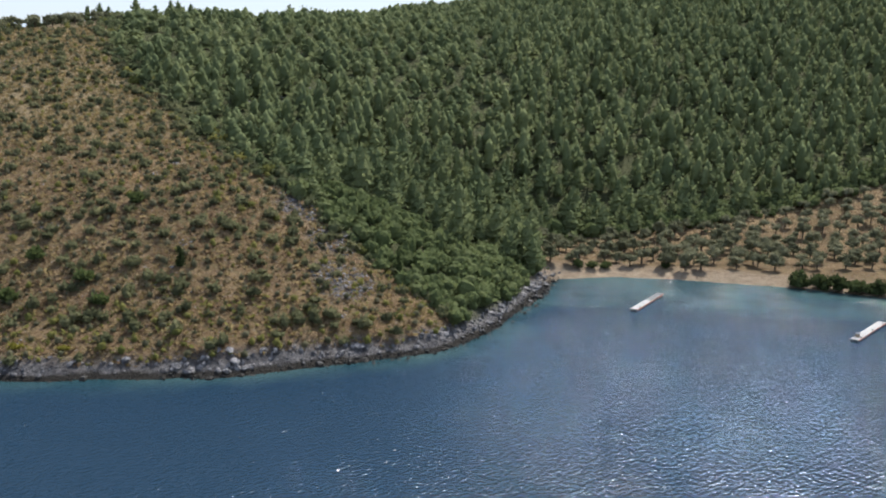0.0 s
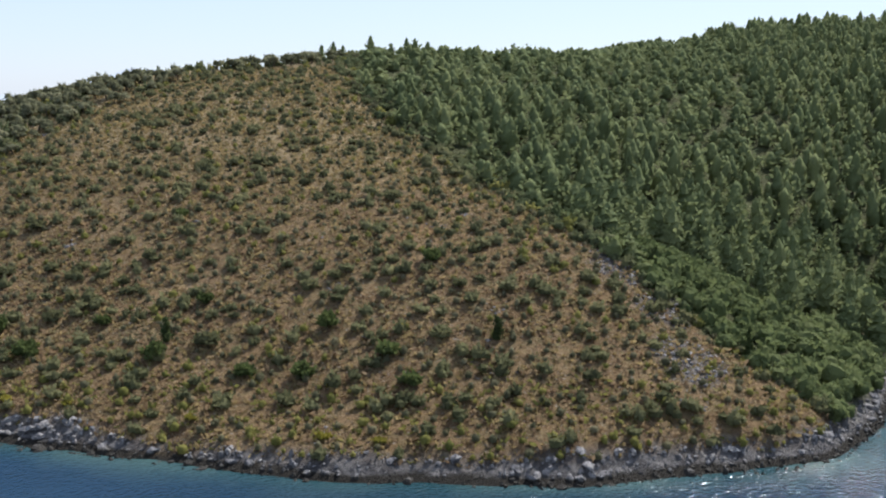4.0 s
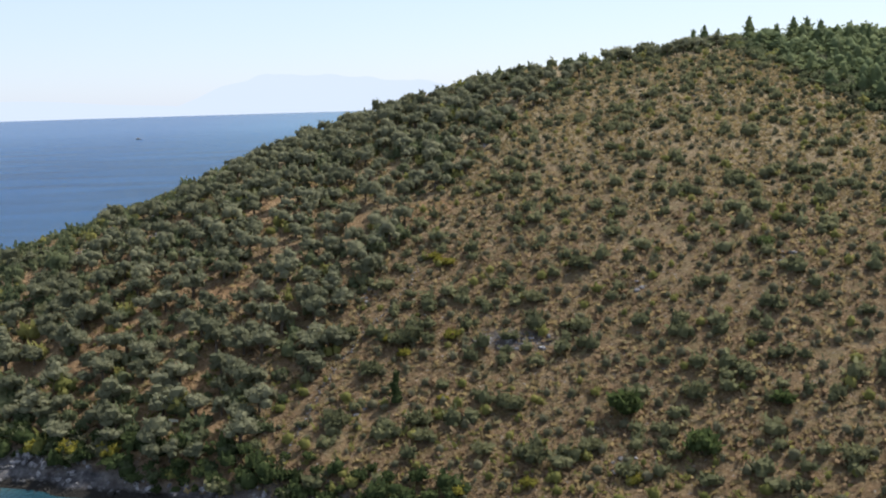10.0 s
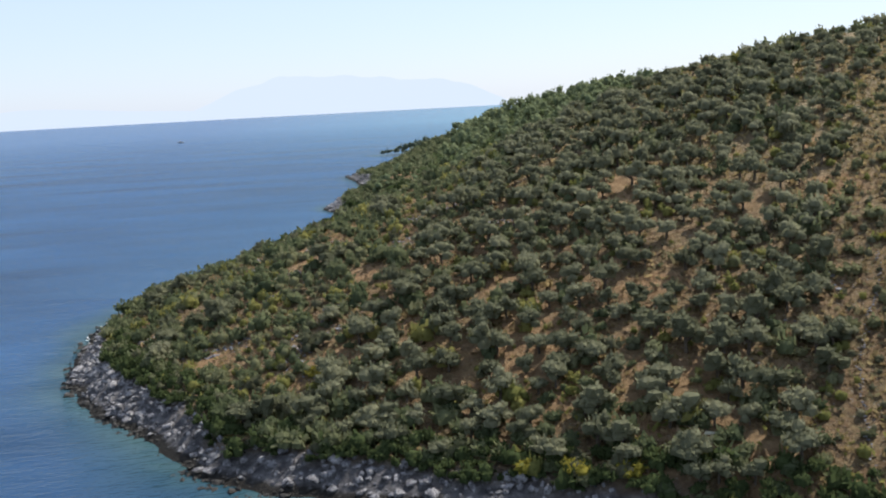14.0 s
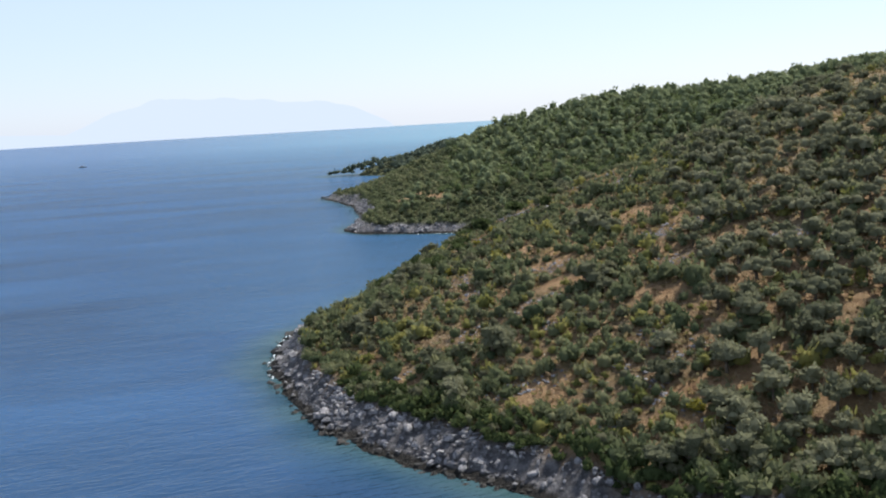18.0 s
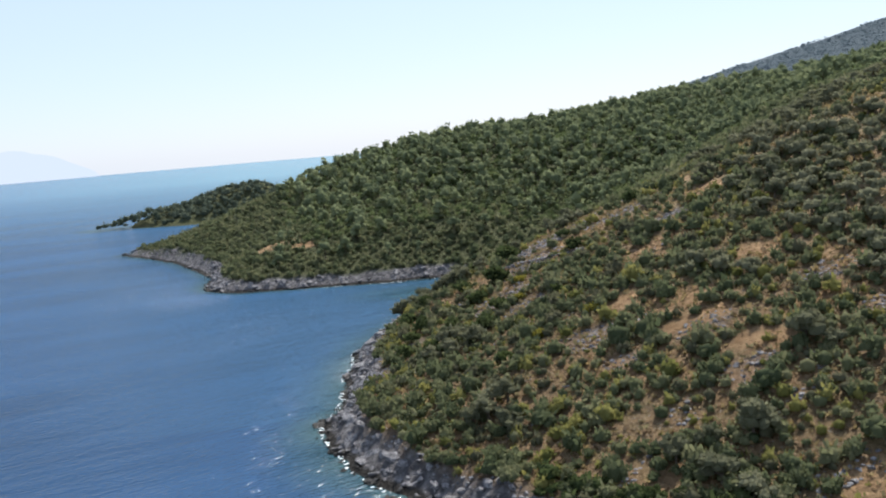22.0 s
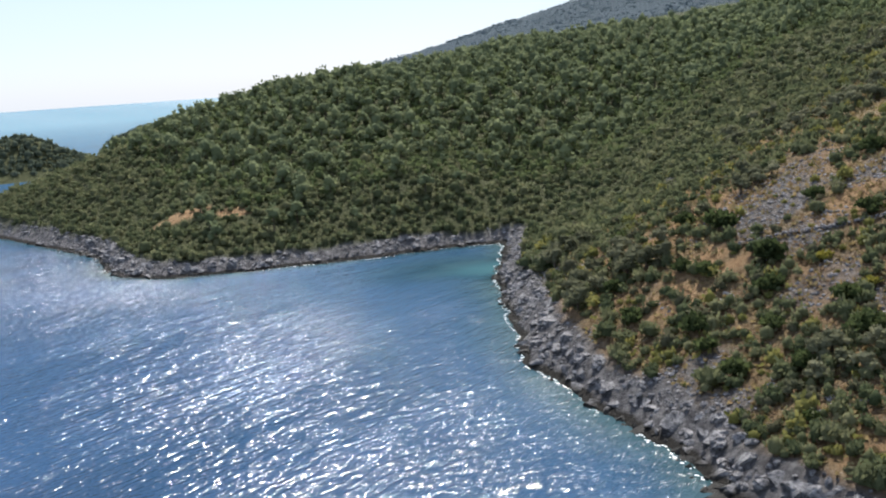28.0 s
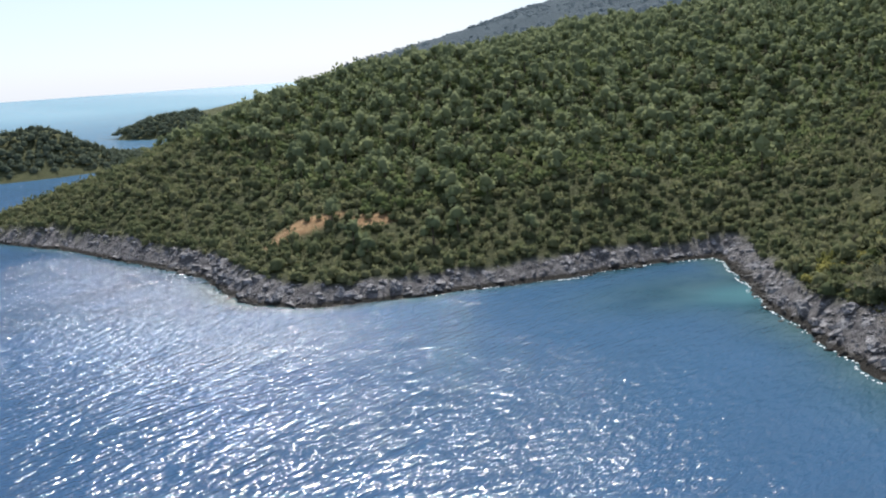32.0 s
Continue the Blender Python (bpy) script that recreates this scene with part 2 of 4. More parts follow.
# ---- the lie of the land ----
# shoreline, from the east side of the cove round the point, the inlet and the headlands
SHORE_COVE = [(4500, -500), (1400, -120), (420, 140), (170, 205), (125, 221), (100, 230), (82, 239), (57, 246), (42, 248), (27, 244), (23, 231), (19, 217), (14, 205), (8, 192), (0, 180), (-8, 174), (-18, 171), (-35, 163), (-52, 160), (-70, 159)]
SHORE_POINT = [(-100, 162), (-134, 167), (-165, 170), (-196, 175), (-222, 176), (-243, 177), (-256, 182), (-268, 194), (-285, 206), (-300, 221), (-312, 240), (-321, 258), (-326, 279), (-327, 295), (-321, 310), (-319, 335), (-315, 356), (-304, 382), (-294, 402), (-284, 426), (-270, 445), (-257, 468)]
SHORE_NORTH = [(-274, 472), (-296, 474), (-320, 480), (-349, 486), (-360, 499), (-363, 511), (-361, 540), (-368, 567), (-383, 618), (-400, 653), (-420, 691), (-398, 715), (-352, 780), (-305, 850), (-288, 893), (-334, 906), (-376, 897), (-420, 908), (-478, 926), (-440, 955), (-370, 988), (-310, 985), (-255, 1040), (-205, 1110), (-212, 1180), (-248, 1211), (-256, 1270), (-190, 1335), (-60, 1420), (60, 1600), (300, 2000), (600, 2600), (4500, 2800)]
SHORE = np.array(SHORE_COVE + SHORE_POINT + SHORE_NORTH, float)

# heights of spurs, ridges, gullies and flats, in metres above the sea
HILL = [(-62, 210, 22), (-19, 192, 10), (-32, 221, 22.5), (-60, 256, 32), (-112, 309, 48.5), (-117, 392, 63.5), (-77, 421, 63.5), (-165, 343, 56.7), (-197, 335, 49.6), (-115, 227, 25.8), (-130, 190, 9), (-102, 184, 9.5), (-82, 176, 5.5), (-191, 211, 17), (-171, 245, 31), (-222, 231, 21), (-234, 191, 5), (-191, 183, 5.5), (-230, 217, 15.5), (-265, 240, 15.5), (-222, 299, 37), (-260, 292, 23.5), (-299, 273, 10.5), (-306, 256, 5.5), (-269, 348, 23.5), (-296, 344, 12), (-281, 382, 13), (-228, 400, 26), (-150, 460, 52)]
FOREST = [(-13, 206, 10), (10, 220, 4), (-2, 311, 26), (33, 284, 3), (28, 388, 46), (87, 369, 29), (-20, 560, 74), (70, 600, 86), (200, 500, 80), (200, 380, 40), (150, 310, 16), (60, 265, 1.8), (95, 262, 2.2), (100, 290, 5), (140, 250, 3), (300, 520, 105), (400, 300, 60), (-100, 500, 61), (700, 500, 140), (1500, 500, 200)]
HEADLAND = [(-343, 532, 9.5), (-331, 524, 12), (-248, 500, 13), (-225, 501, 14), (-271, 510, 16), (-180, 530, 25), (-140, 602, 47), (-295, 645, 38), (-268, 655, 44), (-237, 610, 43), (-350, 640, 21), (-378, 640, 8), (-223, 680, 48), (-135, 750, 54), (-30, 720, 68), (-250, 800, 30), (-150, 900, 45), (-375, 945, 24), (-430, 932, 11), (-305, 950, 6), (-345, 948, 25), (-200, 985, 10), (-222, 1230, 16), (-120, 1200, 30)]
MOUNTAIN = [(10, 1300, 56), (100, 1300, 72), (200, 1300, 99), (392, 1300, 143), (568, 1300, 184), (900, 1300, 245), (1500, 1200, 300), (300, 800, 95), (3000, 1000, 250), (600, 2300, 30), (3000, 2600, 20)]
CONTROL = np.array(HILL + FOREST + HEADLAND + MOUNTAIN + [(x, y, 1.6) for x, y in SHORE[2:-2]], float)


def _kernel(a, b):
    return np.sqrt((a[:, None, 0] - b[None, :, 0]) ** 2 + (a[:, None, 1] - b[None, :, 1]) ** 2 + 36.0)


def _weights():
    n = len(CONTROL)
    m = np.zeros((n + 3, n + 3))
    m[:n, :n] = _kernel(CONTROL, CONTROL) - 0.6 * np.eye(n)
    m[:n, n], m[:n, n + 1 :] = 1, CONTROL[:, :2] / 100
    m[n:, :n] = m[:n, n:].T
    return np.linalg.solve(m, np.r_[CONTROL[:, 2], 0, 0, 0])


WEIGHTS = _weights()


def _hash(i, j, seed):
    h = (i.astype(np.int64) * 374761393 + j.astype(np.int64) * 668265263 + seed * 1442695041) & 0xFFFFFFFF
    h = ((h ^ (h >> 13)) * 1274126177) & 0xFFFFFFFF
    return ((h ^ (h >> 16)) & 0xFFFF) / 65535.0


def ripples(x, y, size, seed=0, octaves=3):
    """Smooth noise of -1 to 1 with features of that size."""
    total, amp, norm = 0.0, 1.0, 0.0
    for o in range(octaves):
        u, v = x / size * 2**o, y / size * 2**o
        i, j = np.floor(u), np.floor(v)
        f, g = u - i, v - j
        f, g = f * f * (3 - 2 * f), g * g * (3 - 2 * g)
        s = seed + 17 * o
        a = _hash(i, j, s) * (1 - f) + _hash(i + 1, j, s) * f
        b = _hash(i, j + 1, s) * (1 - f) + _hash(i + 1, j + 1, s) * f
        total, norm, amp = total + amp * (2 * (a * (1 - g) + b * g) - 1), norm + amp, amp * 0.5
    return total / norm


def inland(x, y):
    """Metres from the waterline: plus on land, minus at sea."""
    x, y = np.asarray(x, float).ravel(), np.asarray(y, float).ravel()
    best, inside = np.full(x.shape, 1e18), np.zeros(x.shape, bool)
    for (ax, ay), (bx, by) in zip(SHORE, np.roll(SHORE, -1, axis=0)):
        dx, dy = bx - ax, by - ay
        t = np.clip(((x - ax) * dx + (y - ay) * dy) / (dx * dx + dy * dy), 0, 1)
        best = np.minimum(best, (x - ax - t * dx) ** 2 + (y - ay - t * dy) ** 2)
        cross = (ay > y) != (by > y)
        inside ^= cross & (x < ax + (y - ay) / (dy if dy else 1e-9) * dx)
    d = np.sqrt(best)
    return np.where(inside, d, -d)


def sandy_cove(x, y):
    return np.clip(1 - np.hypot((x - 75) / 60, (y - 252) / 34), 0, 1)


def band_width(x, y):
    """Width of the bare rock band above the waterline."""
    w = 3.0 + 3.0 * np.clip((-190 - x) / 60, 0, 1) + 0.6 * np.clip((y - 270) / 30, 0, 1) * np.clip((430 - y) / 30, 0, 1) + 1.8 * ripples(x, y, 22, 5)
    return np.where((sandy_cove(x, y) > 0.25) | (y > 800), 1.5, np.maximum(w, 2))


def land(x, y):
    """Height of the ground, and metres from the waterline."""
    x, y = np.asarray(x, float).ravel(), np.asarray(y, float).ravel()
    d = inland(x, y)
    h = np.empty(x.shape)
    for s in range(0, len(x), 20000):
        p = np.stack([x[s : s + 20000], y[s : s + 20000]], 1)
        h[s : s + 20000] = _kernel(p, CONTROL) @ WEIGHTS[:-3] + WEIGHTS[-3] + p @ WEIGHTS[-2:] / 100
    beach = np.clip(sandy_cove(x, y) * 4, 0, 1)
    dj = d + (1 - beach) * (1.6 * ripples(x, y, 7, 3) + 1.2 * ripples(x, y, 19, 4))
    up = np.clip(dj / 7, 0, 1)
    hill = np.maximum(h, 0.8 + 0.06 * np.maximum(dj, 0))
    rough = 0.5 * ripples(x, y, 14, 1) + (1 - beach) * np.clip(1.4 - dj / 12, 0, 1) * (1.0 * ripples(x, y, 4.5, 2) + 0.7 * np.abs(ripples(x, y, 9, 8)))
    rough = rough + np.clip(d / 60, 0, 1) * 1.2 * ripples(x, y, 60, 6)
    top = hill * (up * up * (3 - 2 * up)) ** 0.6 + rough * np.clip(dj / 3, 0, 1)
    below = -np.minimum((0.42 - 0.33 * beach) * np.abs(dj), 9)
    return np.where(dj > 0, np.maximum(top, 0.12 * np.minimum(dj, 3)), below), d


def spread(lo, hi, step, far_lo, far_hi, grow=1.09):
    """Grid lines: even between lo and hi, wider and wider outside."""
    mid = list(np.arange(lo, hi + 0.01, step))
    for end, sign in ((far_hi, 1), (far_lo, -1)):
        s, v = step, mid[-1] if sign > 0 else mid[0]
        while (v - end) * sign < 0:
            s = s * grow
            v = v + sign * s
            mid.append(v) if sign > 0 else mid.insert(0, v)
    return np.array(mid)


def fill_mesh(name, verts, faces, corners, attrs=(), smooth=False):
    """A mesh from arrays: verts (n, 3), faces (m, corners)."""
    me = bpy.data.meshes.new(name)
    me.vertices.add(len(verts))
    me.vertices.foreach_set("co", np.asarray(verts, np.float32).ravel())
    me.loops.add(faces.size)
    me.loops.foreach_set("vertex_index", faces.ravel().astype(np.int32))
    me.polygons.add(len(faces))
    me.polygons.foreach_set("loop_start", np.arange(0, faces.size, corners, dtype=np.int32))
    me.polygons.foreach_set("use_smooth", np.full(len(faces), smooth))
    for key, values in attrs:
        a = me.attributes.new(key, "FLOAT", "POINT")
        a.data.foreach_set("value", np.asarray(values, np.float32))
    me.update(calc_edges=True)
    return me


def sheet(nx, ny):
    i = np.arange(nx * ny).reshape(ny, nx)
    return np.stack([i[:-1, :-1], i[:-1, 1:], i[1:, 1:], i[1:, :-1]], -1).reshape(-1, 4)


BARE_PLACES = [(-337, 529, 9, 5), (-323, 519, 6, 4), (-288, 344, 7, 4), (-283, 358, 7, 3), (-268, 356, 3, 3), (-172, 243, 6, 4), (-66, 222, 4, 2.5), (-176, 262, 5, 3), (-258, 302, 7, 4), (-240, 322, 6, 4), (-268, 262, 6, 3), (-245, 208, 6, 3), (-200, 218, 5, 3), (-250, 278, 5, 4)]
BARE_PLACES += [(-282, 366, 6, 3.5), (-287, 369.5, 4, 2.5), (-299, 339, 6, 4), (-287.6, 336, 4, 2.5), (-267, 332, 7, 3.5), (-266, 271.6, 7, 5), (-272.8, 282, 4, 4), (-268.7, 273.3, 4, 3), (-263, 247.6, 5, 4), (-266.7, 215, 5, 4), (-250, 235, 4, 3), (-242, 263, 4, 3), (-238, 251, 4, 3)]
ROCK_PLACES = [(-19, 193, 6, 5), (-30, 221, 4, 3), (-23, 208, 4, 5), (-262, 353, 12, 7), (-272, 344, 11, 6), (-278, 331, 7, 4), (-255, 335, 8, 4), (-286, 317, 6, 5), (-243, 262, 6, 3), (-252, 315, 6, 3), (-285, 305, 5, 4), (-225, 245, 6, 3), (-150, 205, 5, 2), (-289, 395, 5, 7)]

ROCK_PLACES += [(-314, 321, 5, 6), (-308, 318.5, 4, 4), (-313, 308, 3, 4), (-283, 272.5, 5, 4), (-234, 418.8, 6, 4), (-282, 258.5, 3, 2.5), (-268, 259, 4, 3), (-246, 246, 4, 3), (-267.7, 242, 5, 3), (-29.8, 216, 5, 3), (-22.6, 210.4, 4, 4)]


def within(places, x, y):
    f = np.zeros(np.shape(x))
    for px, py, rx, ry in places:
        f = np.maximum(f, 1.25 - np.hypot((x - px) / rx, (y - py) / ry) + 0.45 * ripples(x, y, 6, 31))
    return np.clip(f * 2.5, 0, 1)


gx = spread(-430, 130, 1.9, -4700, 4700)
gy = spread(155, 540, 1.9, -4500, 4900)
GX, GY = (a.ravel() for a in np.meshgrid(gx, gy))
GZ, GD = land(GX, GY)
shore_rock = np.clip(1.0 - (GD - band_width(GX, GY)) / 2 + 0.3 * ripples(GX, GY, 5, 12), 0, 1) * (sandy_cove(GX, GY) < 0.25) * (GY < 800)
wooded = np.where((GY > 400 + 30 * ripples(GX, GY, 50, 60)) | (GX > np.interp(GY, [188, 222, 256, 320, 420], [3, -32, -60, -100, -128])) & ~((GX > 20) & (GY < 279 + 0.36 * (GX - 25))), 0.97, 0.12)
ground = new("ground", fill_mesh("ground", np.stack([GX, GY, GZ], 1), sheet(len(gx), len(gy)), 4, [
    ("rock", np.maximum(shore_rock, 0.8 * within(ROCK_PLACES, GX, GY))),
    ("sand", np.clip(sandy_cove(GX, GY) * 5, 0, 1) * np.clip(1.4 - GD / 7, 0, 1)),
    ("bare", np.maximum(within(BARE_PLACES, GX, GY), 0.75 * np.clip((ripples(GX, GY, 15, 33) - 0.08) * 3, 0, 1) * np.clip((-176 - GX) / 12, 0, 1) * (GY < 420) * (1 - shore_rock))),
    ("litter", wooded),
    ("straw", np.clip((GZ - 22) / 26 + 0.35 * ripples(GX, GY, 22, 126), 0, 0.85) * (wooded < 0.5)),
    ("mountain_haze", np.clip((GY - 800) / 100, 0, 1) * np.clip((GX + 120) / 100, 0, 1))], True))
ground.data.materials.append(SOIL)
tagged(ground, "red-brown rocky hillside soil with dry grass and grey limestone shore", "ground", kind="structure")

# the sea, finer near the land
radii = np.r_[0.5, np.arange(6, 620, 6.0)]
while radii[-1] < 4880:
    radii = np.r_[radii, min(radii[-1] * 1.05, 4900)]
turns = np.linspace(0, 2 * np.pi, 401)
SX, SY = (a.ravel() for a in np.meshgrid(radii, turns))
SX, SY = -220 + SX * np.cos(SY), 330 + SX * np.sin(SY)
sd = -inland(SX, SY)
shoal_depth = np.clip(1 - sd / np.maximum(7 + 5 * np.clip((-225 - SX) / 40, 0, 1) * np.clip((470 - SY) / 20, 0, 1) + 55 * np.clip(sandy_cove(SX, SY + 22) * 1.6, 0, 1) + 5 * ripples(SX, SY, 30, 9), 3), 0, 1)
bay = (np.clip((SX + 195 + 30 * ripples(SX, SY, 60, 94)) / 130, 0, 1) * np.clip((SY + 60) / 80, 0, 1) * np.clip((500 - SX) / 200, 0, 1))
bay = np.maximum(bay, 0.8 * np.clip(1 - sd / 75, 0, 1) * np.clip((SX + 270) / 40, 0, 1) * (SY < 330))
bay = np.maximum(bay, np.clip(1.35 - np.hypot((SX + 280) / 24, (SY - 442) / 22) + 0.25 * ripples(SX, SY, 12, 97), 0, 0.92))
calm = np.clip(1.5 - np.hypot((SX + 280) / 24, (SY - 442) / 20) + 0.3 * ripples(SX, SY, 12, 97), 0, 1)
sandbank = np.clip(1.3 - np.hypot((SX + 281) / 13, (SY - 436) / 8) + 0.5 * ripples(SX, SY, 7, 120), 0, 1)
inlet_end = np.clip(1.3 - np.hypot((SX + 284) / 27, (SY - 446) / 17), 0, 1)
shoal_depth = np.maximum(shoal_depth ** 1.4, np.maximum(0.8 * sandbank, 0.6 * inlet_end))
# mask of the painted glare: the bearings nearest the sun
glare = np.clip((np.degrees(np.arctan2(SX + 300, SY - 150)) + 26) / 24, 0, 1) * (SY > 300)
# cat's-paws: rough patches off the headland and in the mouth of the inlet
gust = np.zeros(len(SX))
for px, py, wide_, long_, force in ((-388, 530, 26, 70, 1.5), (-368, 478, 16, 26, 1.5), (-340, 410, 14, 16, 0.55), (-352, 390, 14, 20, 0.6), (-360, 372, 14, 18, 0.6)):
    gust = np.maximum(gust, force * np.clip(1.5 - np.hypot((SX - px) / wide_, (SY - py) / long_) + 0.5 * ripples(SX, SY, 14, 96), 0, 1))
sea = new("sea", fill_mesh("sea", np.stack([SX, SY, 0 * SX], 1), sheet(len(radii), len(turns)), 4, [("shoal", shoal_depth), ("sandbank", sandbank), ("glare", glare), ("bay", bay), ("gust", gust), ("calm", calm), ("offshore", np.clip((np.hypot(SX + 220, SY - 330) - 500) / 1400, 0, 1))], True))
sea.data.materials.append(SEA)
tagged(sea, "deep blue sea with wind ripples, turquoise over the shoals", "sea", kind="structure")


# ---- plants ----
def ico(level):
    bm = bmesh.new()
    bmesh.ops.create_icosphere(bm, subdivisions=level, radius=1)
    bm.verts.ensure_lookup_table()
    v = np.array([q.co[:] for q in bm.verts])
    f = np.array([[q.index for q in p.verts] for p in bm.faces])
    bm.free()
    return v, f


ICO1, ICO2, ICO3 = ico(1), ico(2), ico(3)


def lumpy(rng, ball, lump=0.3, sink=-0.62):
    """A ball with soft swellings and hollows, open underneath."""
    v, f = ball
    waves, phase = rng.normal(size=(6, 3)) * 2.3, rng.uniform(0, 6.28, 6)
    swell_ = np.sin(v @ waves.T + phase).sum(1) / 6
    shaped = v * (1 + 1.5 * lump * swell_ + rng.uniform(-0.1, 0.1, len(v)))[:, None]
    return shaped, f[v[f][:, :, 2].mean(1) > sink]


def sprays_on(rng, mid, way, size, rise=0.3, slim=0.5):
    """Leaf sprays, four corners each, that stand out of a crown at mid along way."""
    count = len(mid)
    side = np.cross(way, rng.normal(size=(count, 3)))
    side /= np.linalg.norm(side, axis=1)[:, None]
    up = way * 0.5 + rng.normal(size=(count, 3)) * 0.42 + np.array((0, 0, rise))
    s = size * rng.uniform(0.5, 1.4, (count, 1))
    quad = np.stack([mid - side * s * slim, mid + side * s * slim, mid + side * s * slim * 0.5 + up * s, mid - side * s * slim * 0.6 + up * s * 0.9], 1)
    q = 4 * np.arange(count)[:, None]
    return quad.reshape(-1, 3), np.concatenate([q + (0, 1, 2), q + (0, 2, 3)])


def lobed(rng, lobes, sprays, spray_size, ball=None, lump=0.3, core=0.87):
    """A crown of masses (x, y, z, rx, rz): a small lumpy core in each, and a loose shell of leaf sprays round it."""
    vs, fs, n = [], [], 0
    area = np.array([l[3] * (l[3] + l[4]) for l in lobes])
    counts = np.maximum(4, (sprays * area / area.sum()).astype(int))
    for (x, y, z, rx, rz), count in zip(lobes, counts):
        v, f = lumpy(rng, ball or ICO1, lump)
        way = rng.normal(size=(count, 3))
        way[:, 2] = np.abs(way[:, 2]) * 1.1 - 0.3
        way /= np.linalg.norm(way, axis=1)[:, None]
        shell = rng.uniform(0.74, 0.98, (count, 1)) * (1 + 0.12 * np.sin(way @ rng.normal(size=(3, 1)) * 4 + rng.uniform(0, 6)))
        qv, qf = sprays_on(rng, way * shell * (rx, rx, rz) + (x, y, z), way, spray_size)
        for pv, pf in ((v * core * (rx, rx, rz) + (x, y, z), f), (qv, qf)):
            vs.append(pv)
            fs.append(pf + n)
            n += len(pv)
    return np.concatenate(vs), np.concatenate(fs)


def tussock_shape(rng, sprays=7, size=0.42):
    """A low ragged clump of twigs and blades, with no core."""
    way = rng.normal(size=(sprays, 3)) * (1, 1, 0.3) + np.array((0, 0, 0.5))
    way /= np.linalg.norm(way, axis=1)[:, None]
    return sprays_on(rng, way * rng.uniform(0.05, 0.4, (sprays, 1)) * (1, 1, 0.5), way, size, 0.35, 0.42)


def limbs(rng, sticks, sides=5):
    """Tapered sticks (from, to, radius, end radius) as triangles."""
    vs, fs, n = [], [], 0
    for a, b, r0, r1 in sticks:
        a, b = np.array(a, float), np.array(b, float)
        way = (b - a) / np.linalg.norm(b - a)
        s = np.cross(way, (0.3, 1, 0.2))
        s /= np.linalg.norm(s)
        t = np.cross(way, s)
        ang = np.arange(sides) * 2 * np.pi / sides
        ring = np.cos(ang)[:, None] * s + np.sin(ang)[:, None] * t
        vs += [a + ring * r0, b + ring * r1]
        for i in range(sides):
            j = (i + 1) % sides
            fs += [(n + i, n + j, n + sides + j), (n + i, n + sides + j, n + sides + i)]
        n += 2 * sides
    return np.concatenate(vs), np.array(fs)


def olive_shape(rng, sprays=140, around=8, spray=0.28):
    """An olive: a short forked trunk under a broken crown of many small clumps."""
    lobes, sticks = [(0.05, 0, 2.0, 1.15, 1.1)], [((0, 0, -0.4), (0.1, 0, 1.3), 0.22, 0.16)]
    for k in range(around):
        a, r = k * 2.4 + rng.uniform(-0.5, 0.5), rng.uniform(0.6, 1.45)
        z, w = 3.1 - 0.8 * r + rng.uniform(-0.8, 0.3), rng.uniform(0.5, 0.95)
        lobes.append((r * math.cos(a), r * math.sin(a), z, w, w * rng.uniform(0.75, 1.0)))
        if k % 3 == 0:
            sticks.append(((0.1, 0, 1.1), (r * 0.8 * math.cos(a), r * 0.8 * math.sin(a), z), 0.11, 0.05))
    return lobed(rng, lobes, sprays, spray, None, 0.42), limbs(rng, sticks, 4)


def pine_shape(rng, sprays=60, rows=8, cols=8, spray=0.6, blunt=0.8, wide=1.75):
    """A young Mediterranean pine: ragged whorls of boughs that narrow to a leaning top. A low blunt gives a domed crown."""
    tall, lean = 7.0, rng.uniform(-0.4, 0.4, 2)
    f = np.repeat(np.arange(rows) / rows, cols)
    a = np.tile(np.arange(cols) * 2 * np.pi / cols, rows) + np.repeat(rng.uniform(0, 1, rows), cols)
    whorl = np.repeat(np.where(np.arange(rows) % 2, 0.62, 0.84), cols) * rng.uniform(0.8, 1.2, rows * cols)
    r = (wide * (1 - f) ** blunt + 0.12) * whorl * rng.uniform(0.66, 1.25, rows * cols) * np.where(f == 0, 0.6, 1)
    z = 0.75 + f * (tall - 1.0) - np.where(np.repeat(np.arange(rows) % 2, cols), -0.12, 0.22) + rng.uniform(-0.3, 0.3, rows * cols)
    v = np.stack([r * np.cos(a) + lean[0] * f, r * np.sin(a) + lean[1] * f, z], 1)
    v = np.concatenate([v, [(lean[0], lean[1], tall)]])
    fs = []
    for i in range(rows - 1):
        for j in range(cols):
            p, q = i * cols + j, i * cols + (j + 1) % cols
            fs += [(p, q, q + cols), (p, q + cols, p + cols)]
    fs += [((rows - 1) * cols + j, (rows - 1) * cols + (j + 1) % cols, rows * cols) for j in range(cols)]
    g = 1 - np.sqrt(rng.uniform(0, 1, sprays))
    b = rng.uniform(0, 6.28, sprays)
    way = np.stack([np.cos(b), np.sin(b), np.full(sprays, 0.45)], 1)
    reach = (wide * (1 - g) ** blunt + 0.1)[:, None] * rng.uniform(0.7, 1.1, (sprays, 1)) * (1 + 0.15 * np.sin(3 * b + 5 * g + rng.uniform(0, 6)))[:, None]
    mid = way * (1, 1, 0) * reach + np.stack([lean[0] * g, lean[1] * g, 0.7 + g * (tall - 1.0)], 1)
    qv, qf = sprays_on(rng, mid, way, spray, 0.55, 0.44)
    return (np.concatenate([v, qv]), np.concatenate([np.array(fs), qf + len(v)])), limbs(rng, [((0, 0, -0.4), (lean[0] * 0.7, lean[1] * 0.7, 5.6), 0.2, 0.06)], 4)


